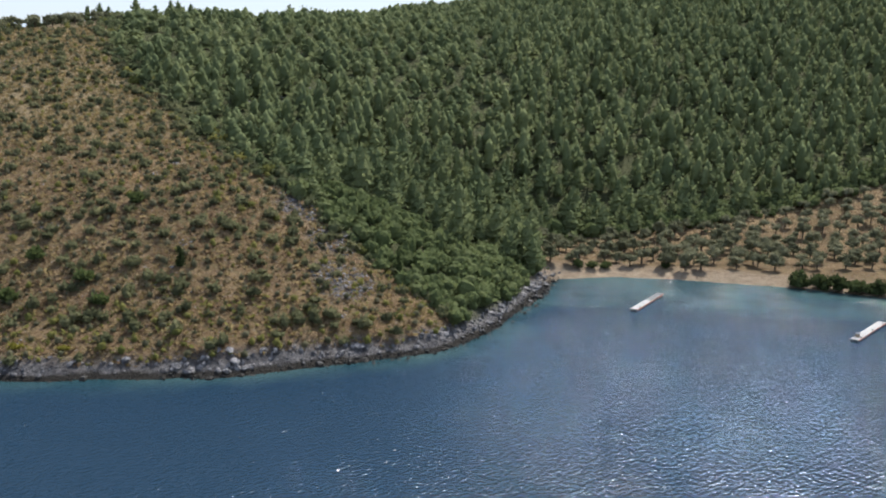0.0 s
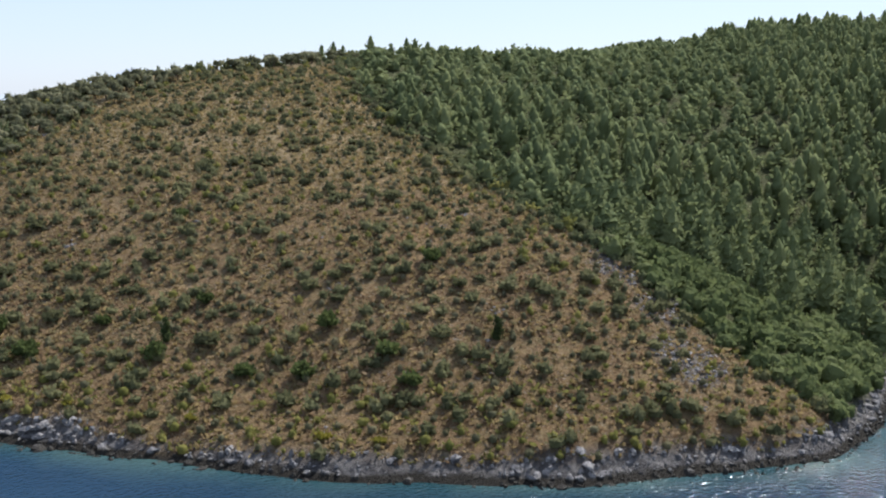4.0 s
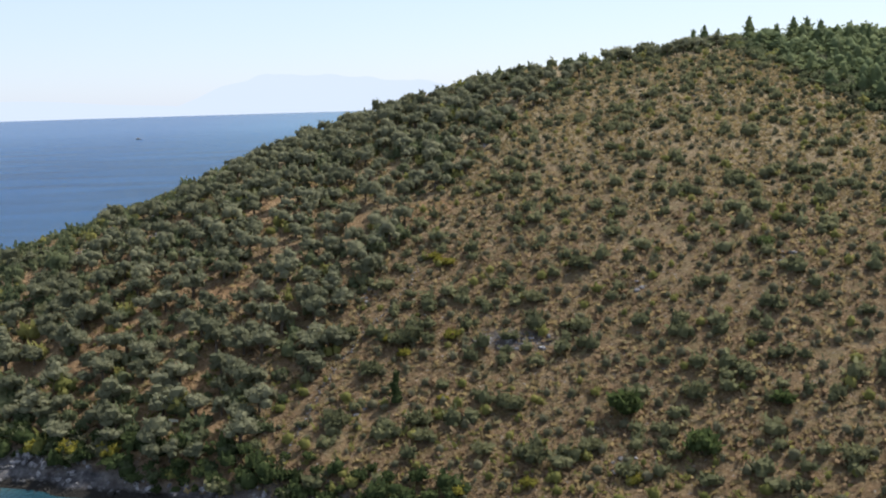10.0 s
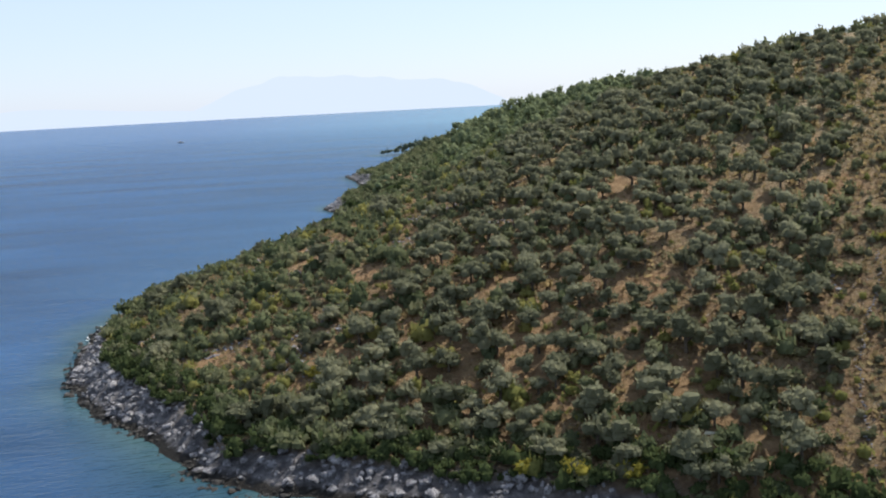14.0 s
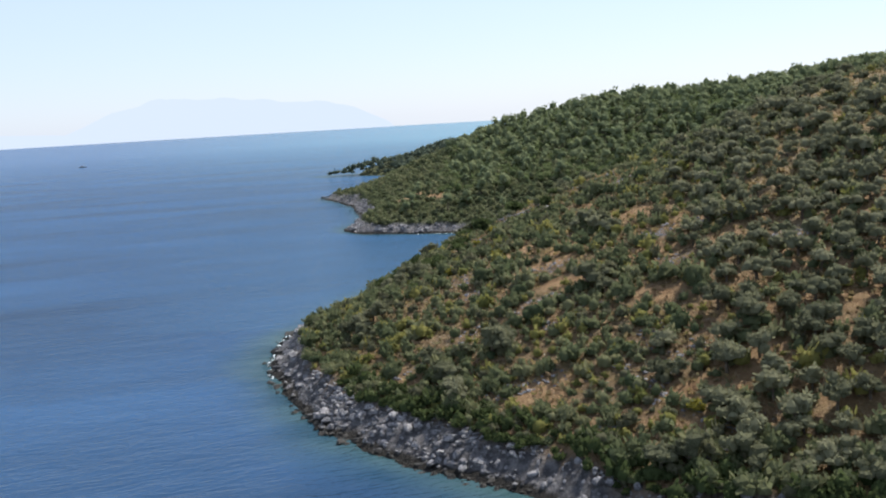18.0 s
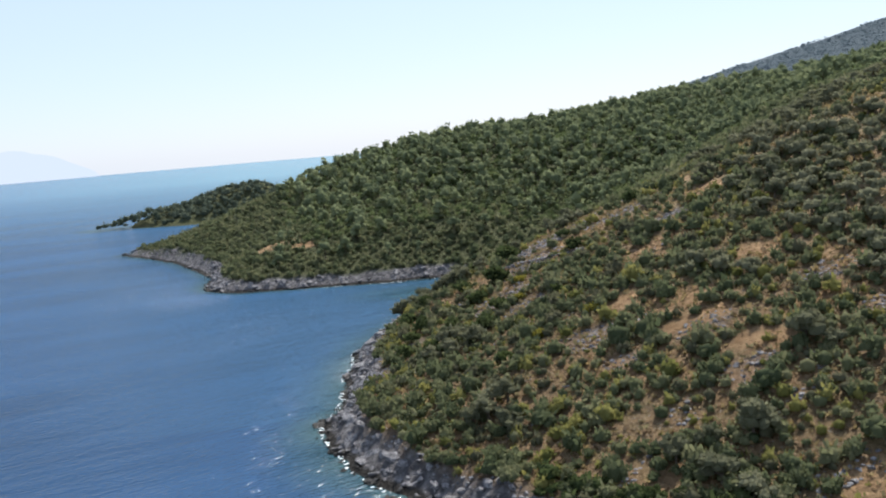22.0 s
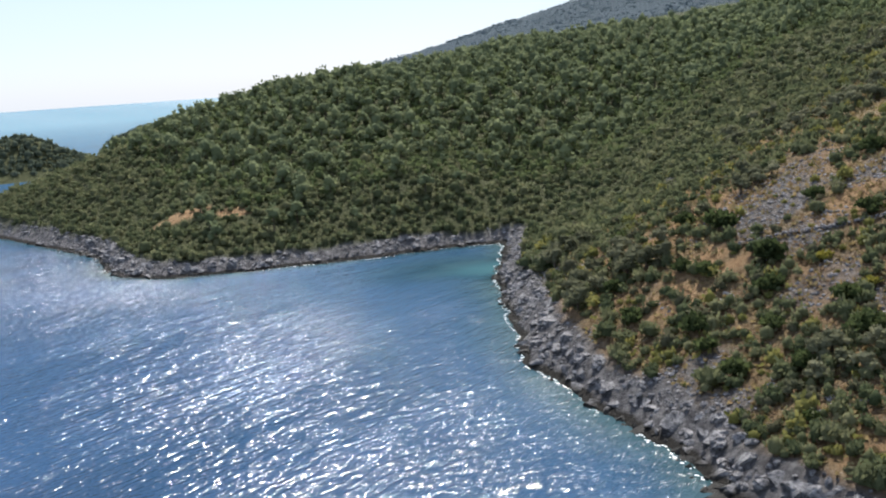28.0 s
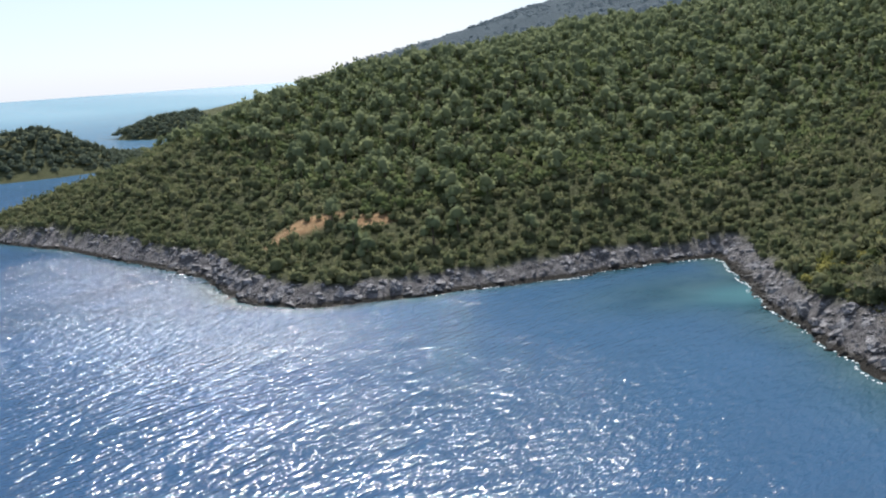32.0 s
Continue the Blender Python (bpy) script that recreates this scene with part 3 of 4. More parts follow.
def broad_pine_shape(rng):
    """An older pine of the headland: clumps of needles in a broad, uneven dome."""
    lobes = [(0, 0, 4.2, 1.45, 1.9)]
    for k in range(3):
        a, r = k * 2.1 + rng.uniform(-0.5, 0.5), rng.uniform(0.8, 1.5)
        lobes.append((r * math.cos(a), r * math.sin(a), rng.uniform(2.2, 4.6), rng.uniform(0.9, 1.3), rng.uniform(0.9, 1.5)))
    return lobed(rng, lobes, 36, 0.62, None, 0.42), limbs(rng, [((0, 0, -0.4), (0, 0, 4.6), 0.2, 0.08)], 4)


def shrub_shape(rng, sprays=26, lobes_n=1, spray=0.26, ball=None):
    """A round bush: one dome, with smaller ones leaning on it."""
    lobes = [(0, 0, rng.uniform(0.3, 0.42), rng.uniform(0.54, 0.68), rng.uniform(0.5, 0.7))]
    for k in range(1, lobes_n):
        a = rng.uniform(0, 6.28)
        r = rng.uniform(0.42, 0.66)
        lobes.append((r * math.cos(a), r * math.sin(a), rng.uniform(0.15, 0.5), rng.uniform(0.3, 0.48), rng.uniform(0.3, 0.5)))
    return lobed(rng, lobes, sprays, spray, ball, 0.34)


def tuft_shape(rng, blades=7):
    a = rng.uniform(0, 2 * np.pi, blades)
    out = np.stack([np.cos(a), np.sin(a), 0 * a], 1)
    side = np.stack([-np.sin(a), np.cos(a), 0 * a], 1)
    base = out * rng.uniform(0, 0.18, (blades, 1))
    tip = base + out * rng.uniform(0.05, 0.3, (blades, 1)) + np.array((0, 0, 1)) * rng.uniform(0.25, 0.6, (blades, 1))
    v = np.stack([base - side * 0.14, base + side * 0.14, tip], 1).reshape(-1, 3)
    return v, np.arange(3 * blades).reshape(-1, 3)


def rock_shape(rng, ball):
    v, f = ball
    cut = v * (1 + rng.uniform(-0.22, 0.16, (len(v), 1)))
    for _ in range(7):
        w = rng.normal(size=3)
        w /= np.linalg.norm(w)
        over = cut @ w - rng.uniform(0.35, 0.75)
        cut -= np.maximum(over, 0)[:, None] * w
    return cut * (1 + rng.uniform(-0.05, 0.05, (len(v), 1))) * (1, rng.uniform(0.6, 0.95), rng.uniform(0.5, 0.8)), f


def merged(name, shapes, spots, material, smooth=True):
    """One mesh of many copies: spots are rows x, y, z, turn, width, height, tint."""
    rng = np.random.default_rng(len(spots))
    pick = rng.integers(0, len(shapes), len(spots))
    vs, fs, ts, n = [], [], [], 0
    for k, (v, f) in enumerate(shapes):
        s = spots[pick == k]
        if not len(s):
            continue
        c, d = np.cos(s[:, 3])[:, None], np.sin(s[:, 3])[:, None]
        x = (v[None, :, 0] * c - v[None, :, 1] * d) * s[:, 4:5] + s[:, 0:1]
        y = (v[None, :, 0] * d + v[None, :, 1] * c) * s[:, 4:5] + s[:, 1:2]
        z = v[None, :, 2] * s[:, 5:6] + s[:, 2:3]
        vs.append(np.stack([x, y, z], -1).reshape(-1, 3))
        fs.append((f[None] + (n + np.arange(len(s)) * len(v))[:, None, None]).reshape(-1, 3))
        ts.append(np.repeat(s[:, 6], len(v)))
        n += len(s) * len(v)
    me = fill_mesh(name, np.concatenate(vs), np.concatenate(fs), 3, [("tint", np.concatenate(ts))])
    me.polygons.foreach_set("use_smooth", np.full(len(me.polygons), smooth))
    me.materials.append(material)
    return me


def plain(name, shape, material):
    me = fill_mesh(name, shape[0], shape[1], 3, [("tint", np.zeros(len(shape[0])))])
    me.materials.append(material)
    return me


def part(name, mesh, parent, label=""):
    ob = new(name, mesh)
    ob.parent = parent
    return tagged(ob, label)


def scatter(x0, x1, y0, y1, gap, seed, jitter=0.42):
    """Points on a shaken grid."""
    rng = np.random.default_rng(seed)
    X, Y = (a.ravel() for a in np.meshgrid(np.arange(x0, x1, gap), np.arange(y0, y1, gap)))
    X = X + (np.round(Y / gap) % 2) * gap / 2
    return X + rng.uniform(-jitter, jitter, X.shape) * gap, Y + rng.uniform(-jitter, jitter, X.shape) * gap


def spots_at(x, y, seed, width, tall=None, sink=0.1):
    rng = np.random.default_rng(seed)
    z, d = land(x, y)
    w = rng.uniform(*width, len(x))
    h = w * rng.uniform(*(tall or (0.85, 1.2)), len(x))
    return np.stack([x, y, z - sink, rng.uniform(0, 6.28, len(x)), w, h, rng.uniform(0, 1, len(x))], 1), d


def pine_edge(x, y):
    """Over 0 on the wooded side of the line that climbs from the shore to the summit."""
    px, py = np.array([3, -13, -32, -60, -100, -118, -128]), np.array([188, 206, 222, 256, 320, 372, 420])
    return x - np.interp(y, py, px) + 3 * ripples(x, y, 15, 44)


def olive_edge(x, y):
    """Over 0 on the grove's side of the line where the open slope ends."""
    return np.interp(y, [170, 200, 245, 300, 335, 352, 380], [-178, -176, -171, -160, -150, -122, -90]) - x + 4 * ripples(x, y, 18, 45)


def things(name, kind_meshes, spots, label, category, group):
    """Single plants as things of their own: an Empty with its parts."""
    for i, s in enumerate(spots):
        ob = new(name)
        ob.matrix_basis = pose(s[0], s[1], s[2], 0, 0, math.degrees(s[3])) @ Matrix.Diagonal((s[4], s[4], s[5], 1))
        for pname, meshes in kind_meshes:
            part(pname, meshes[i % len(meshes)], ob)
        tagged(ob, label, category, group)
        ob.empty_display_size = 0.2


def single(name, meshes, spots, label, category, group):
    for i, s in enumerate(spots):
        ob = new(name, meshes[i % len(meshes)])
        ob.matrix_basis = pose(s[0], s[1], s[2], 0, 0, math.degrees(s[3])) @ Matrix.Diagonal((s[4], s[4], s[5], 1))
        tagged(ob, label, category, group)


def stuff(name, parts, label, category):
    ob = new(name)
    for pname, me in parts:
        part(pname, me, ob)
    ob.empty_display_size = 0.5
    return tagged(ob, label, category, kind="stuff")


RNG = np.random.default_rng(4)
CLODS = [tussock_shape(RNG, 5, 0.48) for _ in range(10)]
OLIVES = [olive_shape(RNG, 220, 10, 0.26) for _ in range(6)]
FAR_OLIVES = [olive_shape(RNG, 72, 6, 0.32) for _ in range(8)]
PINES = [pine_shape(RNG, 130, 9, 8, 0.5, 0.58, 1.95) for _ in range(7)]
SHRUBS = [shrub_shape(RNG, 40, 3, 0.25) for _ in range(12)]
CUSHIONS = [tussock_shape(RNG, 8, 0.46) for _ in range(10)]
LOW_BUSHES = [shrub_shape(RNG, 18, 1, 0.25) for _ in range(10)]
BIG_SHRUBS = [shrub_shape(RNG, 42, 3, 0.24) for _ in range(14)]
NEAR_BUSHES = [shrub_shape(RNG, 110, 4, 0.2) for _ in range(8)]
ROUND_PINES = [broad_pine_shape(RNG) for _ in range(8)]
FAR_PINES = [pine_shape(RNG, 48, 6, 5, 0.6, 0.56, 2.0) for _ in range(10)]
LUMPS = [shrub_shape(RNG, 18, 1, 0.25) for _ in range(12)]
TUFTS = [tuft_shape(RNG) for _ in range(6)]
ROCKS = [rock_shape(RNG, ICO1) for _ in range(14)]
BOULDERS = [rock_shape(RNG, ICO2) for _ in range(12)]

# zones
ox, oy = scatter(-325, -118, 172, 420, 4.6, 11, 0.48)
os_, od = spots_at(ox, oy, 12, (0.8, 1.4), (0.85, 1.15), 0.25)
dense = ripples(ox, oy, 20, 46) > np.where(oy > 330, 0.1, np.where(ox < -242, 0.35, -0.75))
keep = (olive_edge(ox, oy) > 0) & (od > band_width(ox, oy) + 2) & dense & (within(BARE_PLACES, ox, oy) < 0.5) & (oy < 420) & (pine_edge(ox, oy) < 0)
olives, olive_d = os_[keep], od[keep]
gxo, gyo = scatter(25, 170, 252, 330, 5.7, 13, 0.3)
gs, gd = spots_at(gxo, gyo, 14, (0.9, 1.35))
flat = (gxo > 24) & (gyo < 276 + 0.36 * (gxo - 25))
grove = gs[(gd > 5) & flat]
by_shore = np.argsort(gd[(gd > 5) & flat])
grove_near, grove_far = grove[by_shore[:110]], grove[by_shore[110:]]

px_, py_ = scatter(-135, 290, 190, 620, 5.7, 15, 0.5)
ps, pd = spots_at(px_, py_, 16, (0.9, 1.8), (0.64, 0.98))
ps[:, 5] *= np.where((py_ > 330) & (px_ < 20), 0.6, 1.0)
scrub_foot = (py_ < 238) & (px_ > -26) & (px_ < 30)
keep = ~scrub_foot & (pine_edge(px_, py_) > 1) & (pd > 4) & ~((px_ > 24) & (py_ < 279 + 0.36 * (px_ - 25))) & (px_ < 110 + 0.45 * (py_ - 190))
ps[:, 5] *= 0.62 + 0.38 * np.clip(pine_edge(px_, py_) / 35, 0, 1)
pines, pine_d = ps[keep], pd[keep]
yx, yy = scatter(-30, 170, 186, 350, 2.9, 121, 0.5)
ys_, yd = spots_at(yx, yy, 122, (1.7, 3.4), (0.85, 1.2))
foot_line = 279 + 0.36 * (yx - 25)
scrub = ys_[(yd > 3.5) & (pine_edge(yx, yy) > -1) & (((yy < 242) & (yx < 30)) | ((yx > 20) & (yy > foot_line - 3) & (yy < foot_line + 9)))]
# the clump of taller pines that breaks the skyline at the summit
SUMMIT_AT = np.array([(-129, 386, 0.85), (-126, 390, 0.95), (-122, 388, 0.7), (-113, 391, 1.15), (-105, 389, 0.8), (-100, 392, 1.05), (-97, 389, 1.1), (-93, 391, 1.0), (-86, 390, 0.85), (-79, 393, 0.9)])
summit, _ = spots_at(SUMMIT_AT[:, 0], SUMMIT_AT[:, 1], 110, (1, 1.001))
summit[:, 4:6] = SUMMIT_AT[:, 2:3]
hx, hy = scatter(-330, -60, 470, 860, 6.9, 17, 0.5)
hs, hd = spots_at(hx, hy, 18, (0.8, 1.6), (0.7, 1.0))
lone = np.random.default_rng(78).random(len(hx)) < 0.24
keep = ((hd > 50 + 30 * ripples(hx, hy, 40, 47)) | (lone & (hd > 11))) & (hy > 490) & (hy < 715 + 0.35 * (hx + 330))
pines2 = hs[keep]

# open slope: domes of heath, mastic and broom over straw
sx, sy = scatter(-215, 8, 162, 400, 2.7, 19, 0.5)
ss, sdist = spots_at(sx, sy, 20, (0.7, 1.7), (0.9, 1.25))
ss[:, 4:6] *= (1 + 0.7 * (np.random.default_rng(70).random(len(ss)) > 0.9))[:, None]
ss[:, 4:6] *= (0.7 + 0.6 * np.clip(ripples(sx, sy, 5, 48) + 0.3, 0, 1))[:, None]
open_slope = (pine_edge(sx, sy) < 0) & (olive_edge(sx, sy) < 4) & (sdist > band_width(sx, sy))
keep = open_slope & (ripples(sx, sy, 9, 49) > -0.6)
slope_shrubs, slope_d = ss[keep], sdist[keep]
slope_shrubs[:, 4:6] = np.minimum(slope_shrubs[:, 4:6], 2.1)
wide = slope_shrubs[:, 4] > 1.25
lot = np.random.default_rng(71).random(len(slope_shrubs))
yellow = lot < 0.15 + 0.45 * np.clip(1.2 - slope_d / 14, 0, 1)
slope_shrubs[yellow, 4:6] = np.minimum(slope_shrubs[yellow, 4:6], 1.4)
cx_, cy_ = scatter(-215, 8, 162, 400, 2.4, 72, 0.5)
cs_, cd_ = spots_at(cx_, cy_, 73, (0.4, 0.95), (0.7, 1.1))
low = cs_[(pine_edge(cx_, cy_) < 0) & (olive_edge(cx_, cy_) < 6) & (cd_ > band_width(cx_, cy_)) & (ripples(cx_, cy_, 7, 74) > -0.5)]
nx_, ny_ = scatter(-325, -165, 172, 420, 2.3, 75, 0.5)
ns_, nd_ = spots_at(nx_, ny_, 76, (0.5, 1.2), (0.6, 1.0))
under = ns_[(olive_edge(nx_, ny_) > 6) & (nd_ > band_width(nx_, ny_) + 1) & (ripples(nx_, ny_, 8, 77) > -0.25) & (within(BARE_PLACES, nx_, ny_) < 0.6)]
# maquis on the point, the inlet and the headlands
mx, my = scatter(-425, -100, 170, 760, 3.2, 21, 0.5)
ms, mdist = spots_at(mx, my, 22, (1.1, 2.3), (0.85, 1.25))
ms[:, 4:6] *= (0.75 + 0.55 * np.random.default_rng(79).random(len(ms)) ** 1.5 + 0.25 * ripples(mx, my, 25, 80))[:, None]
keep = (mdist > band_width(mx, my) + 0.8) & (olive_edge(mx, my) > 0) & (pine_edge(mx, my) < 5) & ((within(BARE_PLACES, mx, my) < 0.5) | (np.random.default_rng(81).random(len(mx)) < 0.3)) & (within(ROCK_PLACES, mx, my) < 0.7)
keep &= ripples(mx, my, 12, 50) > np.where(my > 400, -0.8, np.where(mdist < 20, -0.6, np.where(mx > -232, 0.12, np.where(my < 270, -0.25, -0.5))))
keep &= (my < 620) | (mx < -250)
vx, vy = scatter(-425, -170, 400, 700, 3.1, 84, 0.5)
vs_, vd = spots_at(vx, vy, 85, (1.2, 2.6), (0.8, 1.15))
vs_[:, 4:6] *= (0.8 + 0.8 * np.random.default_rng(99).random(len(vs_)) ** 3)[:, None]
thicket = vs_[(vd > band_width(vx, vy) + 0.6) & (vd < 85) & (pine_edge(vx, vy) < 0) & ((within(BARE_PLACES, vx, vy) < 0.5) | (np.random.default_rng(86).random(len(vx)) < 0.2))]
maquis = ms[keep]
ix, iy = scatter(-330, -176, 172, 425, 2.5, 111, 0.5)
is_, id_ = spots_at(ix, iy, 112, (0.8, 1.9), (0.85, 1.2))
infill = is_[(id_ > band_width(ix, iy) + 0.6) & (olive_edge(ix, iy) > 4) & (within(BARE_PLACES, ix, iy) < 0.4) & (within(ROCK_PLACES, ix, iy) < 0.5) & (ripples(ix, iy, 11, 113) > np.where((ix < -240) & (iy < 330), -0.35, 0.1))]
zx, zy = scatter(-225, -70, 400, 520, 3.8, 100, 0.5)
zs, zd = spots_at(zx, zy, 101, (1.3, 2.8), (0.8, 1.15))
thicket = np.concatenate([thicket, zs[(pine_edge(zx, zy) < 4) & (zd > 20)]])
wx_, wy_ = scatter(-330, -60, 480, 740, 4.2, 124, 0.5)
wu, wud = spots_at(wx_, wy_, 125, (1.6, 3.4), (0.8, 1.15))
undergrowth = wu[(wud > 40) & (pine_edge(wx_, wy_) < 20) & (wy_ < 700 + 0.35 * (wx_ + 330))]
bx_, by_ = scatter(-140, 10, 190, 410, 2.6, 82, 0.5)
bs_, bd_ = spots_at(bx_, by_, 83, (1.0, 2.6), (0.7, 1.1))
pe = pine_edge(bx_, by_)
maquis = np.concatenate([maquis, bs_[(pe > -2.5) & (pe < 6) & (bd_ > 4)]])
# far headlands and mountain: wooded all over, low and lumpy
fx, fy = scatter(-470, -180, 860, 1290, 4.4, 23, 0.5)
fs_, fd = spots_at(fx, fy, 24, (2.4, 4.6), (0.7, 1.1), 0.3)
far_woods = fs_[(fd > 2.0) & (fy < 1010 + 300 * (fx > -260))]
qx, qy = scatter(-20, 760, 840, 1320, 10.0, 25)
qs, qd = spots_at(qx, qy, 26, (3.0, 6.4), (0.4, 0.6))
mountain_woods = qs[(qd > 10) & (ripples(qx, qy, 30, 51) > -0.1)]
tx, ty = scatter(-215, 8, 162, 390, 1.9, 27, 0.5)
ts_, td = spots_at(tx, ty, 28, (0.8, 1.7), (0.6, 1.0), 0.02)
tufts = ts_[(pine_edge(tx, ty) < 0) & (olive_edge(tx, ty) < 6) & (td > band_width(tx, ty)) & (ripples(tx, ty, 6, 52) > -0.35)]
ux, uy = scatter(-325, -160, 172, 420, 1.9, 29, 0.5)
us, ud = spots_at(ux, uy, 30, (0.8, 1.8), (0.6, 1.0), 0.02)
tufts = np.concatenate([tufts, us[(olive_edge(ux, uy) > 6) & (ud > band_width(ux, uy) + 1) & (ripples(ux, uy, 8, 53) > -0.1)]])
kx, ky = scatter(-215, 8, 162, 395, 1.02, 90, 0.5)
ks_, kd = spots_at(kx, ky, 91, (0.5, 1.5), (0.6, 1.2), 0.03)
clods_ = ks_[(pine_edge(kx, ky) < 0) & (olive_edge(kx, ky) < 8) & (kd > band_width(kx, ky)) & (ripples(kx, ky, 4, 92) > -0.3)]
jx, jy = scatter(-320, -165, 172, 400, 1.35, 93, 0.5)
js_, jd = spots_at(jx, jy, 94, (0.6, 1.6), (0.6, 1.2), 0.03)
clods_ = np.concatenate([clods_, js_[(olive_edge(jx, jy) > 8) & (jd > band_width(jx, jy) + 1) & (ripples(jx, jy, 5, 95) > -0.1)]])

olive_crowns = [plain("olive_crown", o[0], OLIVE) for o in OLIVES]
olive_trunks = [plain("olive_trunk", o[1], BARK) for o in OLIVES]
pine_crowns = [plain("pine_crown", p[0], PINE) for p in PINES]
pine_trunks = [plain("pine_trunk", p[1], BARK) for p in PINES]

order = np.argsort(olive_d)
things("olive_tree", [("trunk", olive_trunks), ("crown", olive_crowns)], np.concatenate([grove_near, olives[order[:190]]]), "grey-green olive tree with a rounded crown on dry red soil", "olive tree", "olive trees by the shore")
rest = np.concatenate([olives[order[190:]], grove_far])
stuff("olive_grove", [("crowns", merged("olive_crowns", [o[0] for o in FAR_OLIVES], rest, OLIVE)), ("trunks", merged("olive_trunks", [o[1] for o in FAR_OLIVES], rest, BARK))], "grey-green olive trees spread over the dry hillside", "olive grove")
order = np.argsort(pine_d)
inlet_order = np.argsort(pines2[:, 1] - 0.35 * pines2[:, 0])
inlet_pines, pines2 = pines2[inlet_order[:140]], pines2[inlet_order[140:]]
round_crowns = [plain("round_pine_crown", p[0], HEADLAND_PINE) for p in ROUND_PINES]
round_trunks = [plain("round_pine_trunk", p[1], BARK) for p in ROUND_PINES]
things("pine_tree", [("trunk", round_trunks), ("crown", round_crowns)], inlet_pines, "green pine tree with a rounded crown above the inlet", "pine tree", "pines above the inlet")
scrub_crowns = [plain("scrub_crown", shrub_shape(RNG, 60, 3, 0.2, ICO2), LEAFY) for _ in range(8)]
single("scrub_bush", scrub_crowns, scrub[np.argsort(scrub[:, 1])[:280]], "dense bright green broadleaf bush at the foot of the pines", "bush", "scrub at the forest's foot")
stuff("forest_scrub", [("bushes", merged("scrub_bushes", BIG_SHRUBS, scrub[np.argsort(scrub[:, 1])[280:]], LEAFY))], "green broadleaf scrub behind the beach", "scrub")
things("pine_tree", [("trunk", pine_trunks), ("crown", pine_crowns)], np.concatenate([summit, pines[order[:150]]]), "young green pine tree with a pointed layered crown", "pine tree", "pines at the forest's edge")
rest = pines[order[150:]]
stuff("pine_forest", [("crowns", merged("pine_crowns", [p[0] for p in FAR_PINES], rest, PINE)), ("trunks", merged("pine_trunks", [p[1] for p in FAR_PINES], rest, BARK)), ("headland_crowns", merged("headland_crowns", [p[0] for p in ROUND_PINES], pines2, HEADLAND_PINE)), ("undergrowth", merged("headland_undergrowth", LUMPS, undergrowth, LEAFY)), ("headland_trunks", merged("headland_trunks", [p[1] for p in ROUND_PINES], pines2, BARK))], "dense green pine forest covering the hills", "pine forest")
large, large_d = slope_shrubs[wide & ~yellow], slope_d[wide & ~yellow]
large_order = np.argsort(large_d)
slope_near, slope_far = large[large_order[:290]], large[large_order[290:]]
stuff("hillside_shrubs", [("large_shrubs", merged("large_shrubs", SHRUBS, slope_far, SAGE)), ("small_shrubs", merged("small_shrubs", LOW_BUSHES, slope_shrubs[~wide & ~yellow], HEATH))], "low grey-green shrubs dotted over the dry slope", "shrubs")
point_rows = (maquis[:, 1] < 430) & (maquis[:, 6] > 0.22)
point_bushes = maquis[point_rows]
point_order = np.argsort(inland(point_bushes[:, 0], point_bushes[:, 1]))
point_near, point_bushes = point_bushes[point_order[:290]], point_bushes[point_order[290:]]
stuff("spurge_bushes", [("bushes", merged("spurge", LOW_BUSHES, np.concatenate([slope_shrubs[yellow], under[::5]]), SPURGE))], "yellow-green spurge bushes above the shore", "shrubs")
stuff("dry_cushion_plants", [("cushions", merged("cushions", CUSHIONS, np.concatenate([low, under]), DRY))], "low brown cushions of dried thorny shrubs", "shrubs")
stuff("maquis", [("bushes", merged("maquis_bushes", BIG_SHRUBS, point_bushes, MAQUIS)), ("young_bushes", merged("young_bushes", LOW_BUSHES, infill[infill[:, 6] > 0.3], MAQUIS)), ("young_yellow_bushes", merged("young_yellow_bushes", LOW_BUSHES, infill[infill[:, 6] <= 0.12], SPURGE)), ("young_dry_bushes", merged("young_dry_bushes", LOW_BUSHES, infill[(infill[:, 6] > 0.12) & (infill[:, 6] <= 0.3)], HEATH)), ("yellow_bushes", merged("yellow_bushes", BIG_SHRUBS, maquis[(maquis[:, 1] < 430) & (maquis[:, 6] > 0.09) & (maquis[:, 6] <= 0.22)], SPURGE)), ("grey_bushes", merged("grey_bushes", BIG_SHRUBS, maquis[(maquis[:, 1] < 430) & (maquis[:, 6] <= 0.09)], HEATH)), ("far_bushes", merged("far_maquis_bushes", LUMPS, np.concatenate([maquis[maquis[:, 1] >= 430][::3], thicket]), MAQUIS))], "dense olive-green maquis bushes above the rocks", "maquis")
stuff("far_woods", [("crowns", merged("far_crowns", LOW_BUSHES, far_woods, WOODS))], "low woods on the far headlands", "woods")
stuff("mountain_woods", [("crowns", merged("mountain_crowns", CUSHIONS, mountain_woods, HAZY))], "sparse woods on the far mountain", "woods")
low_down = inland(clods_[2::3][:, 0], clods_[2::3][:, 1]) < 20 + 12 * ripples(clods_[2::3][:, 0], clods_[2::3][:, 1], 14, 115)
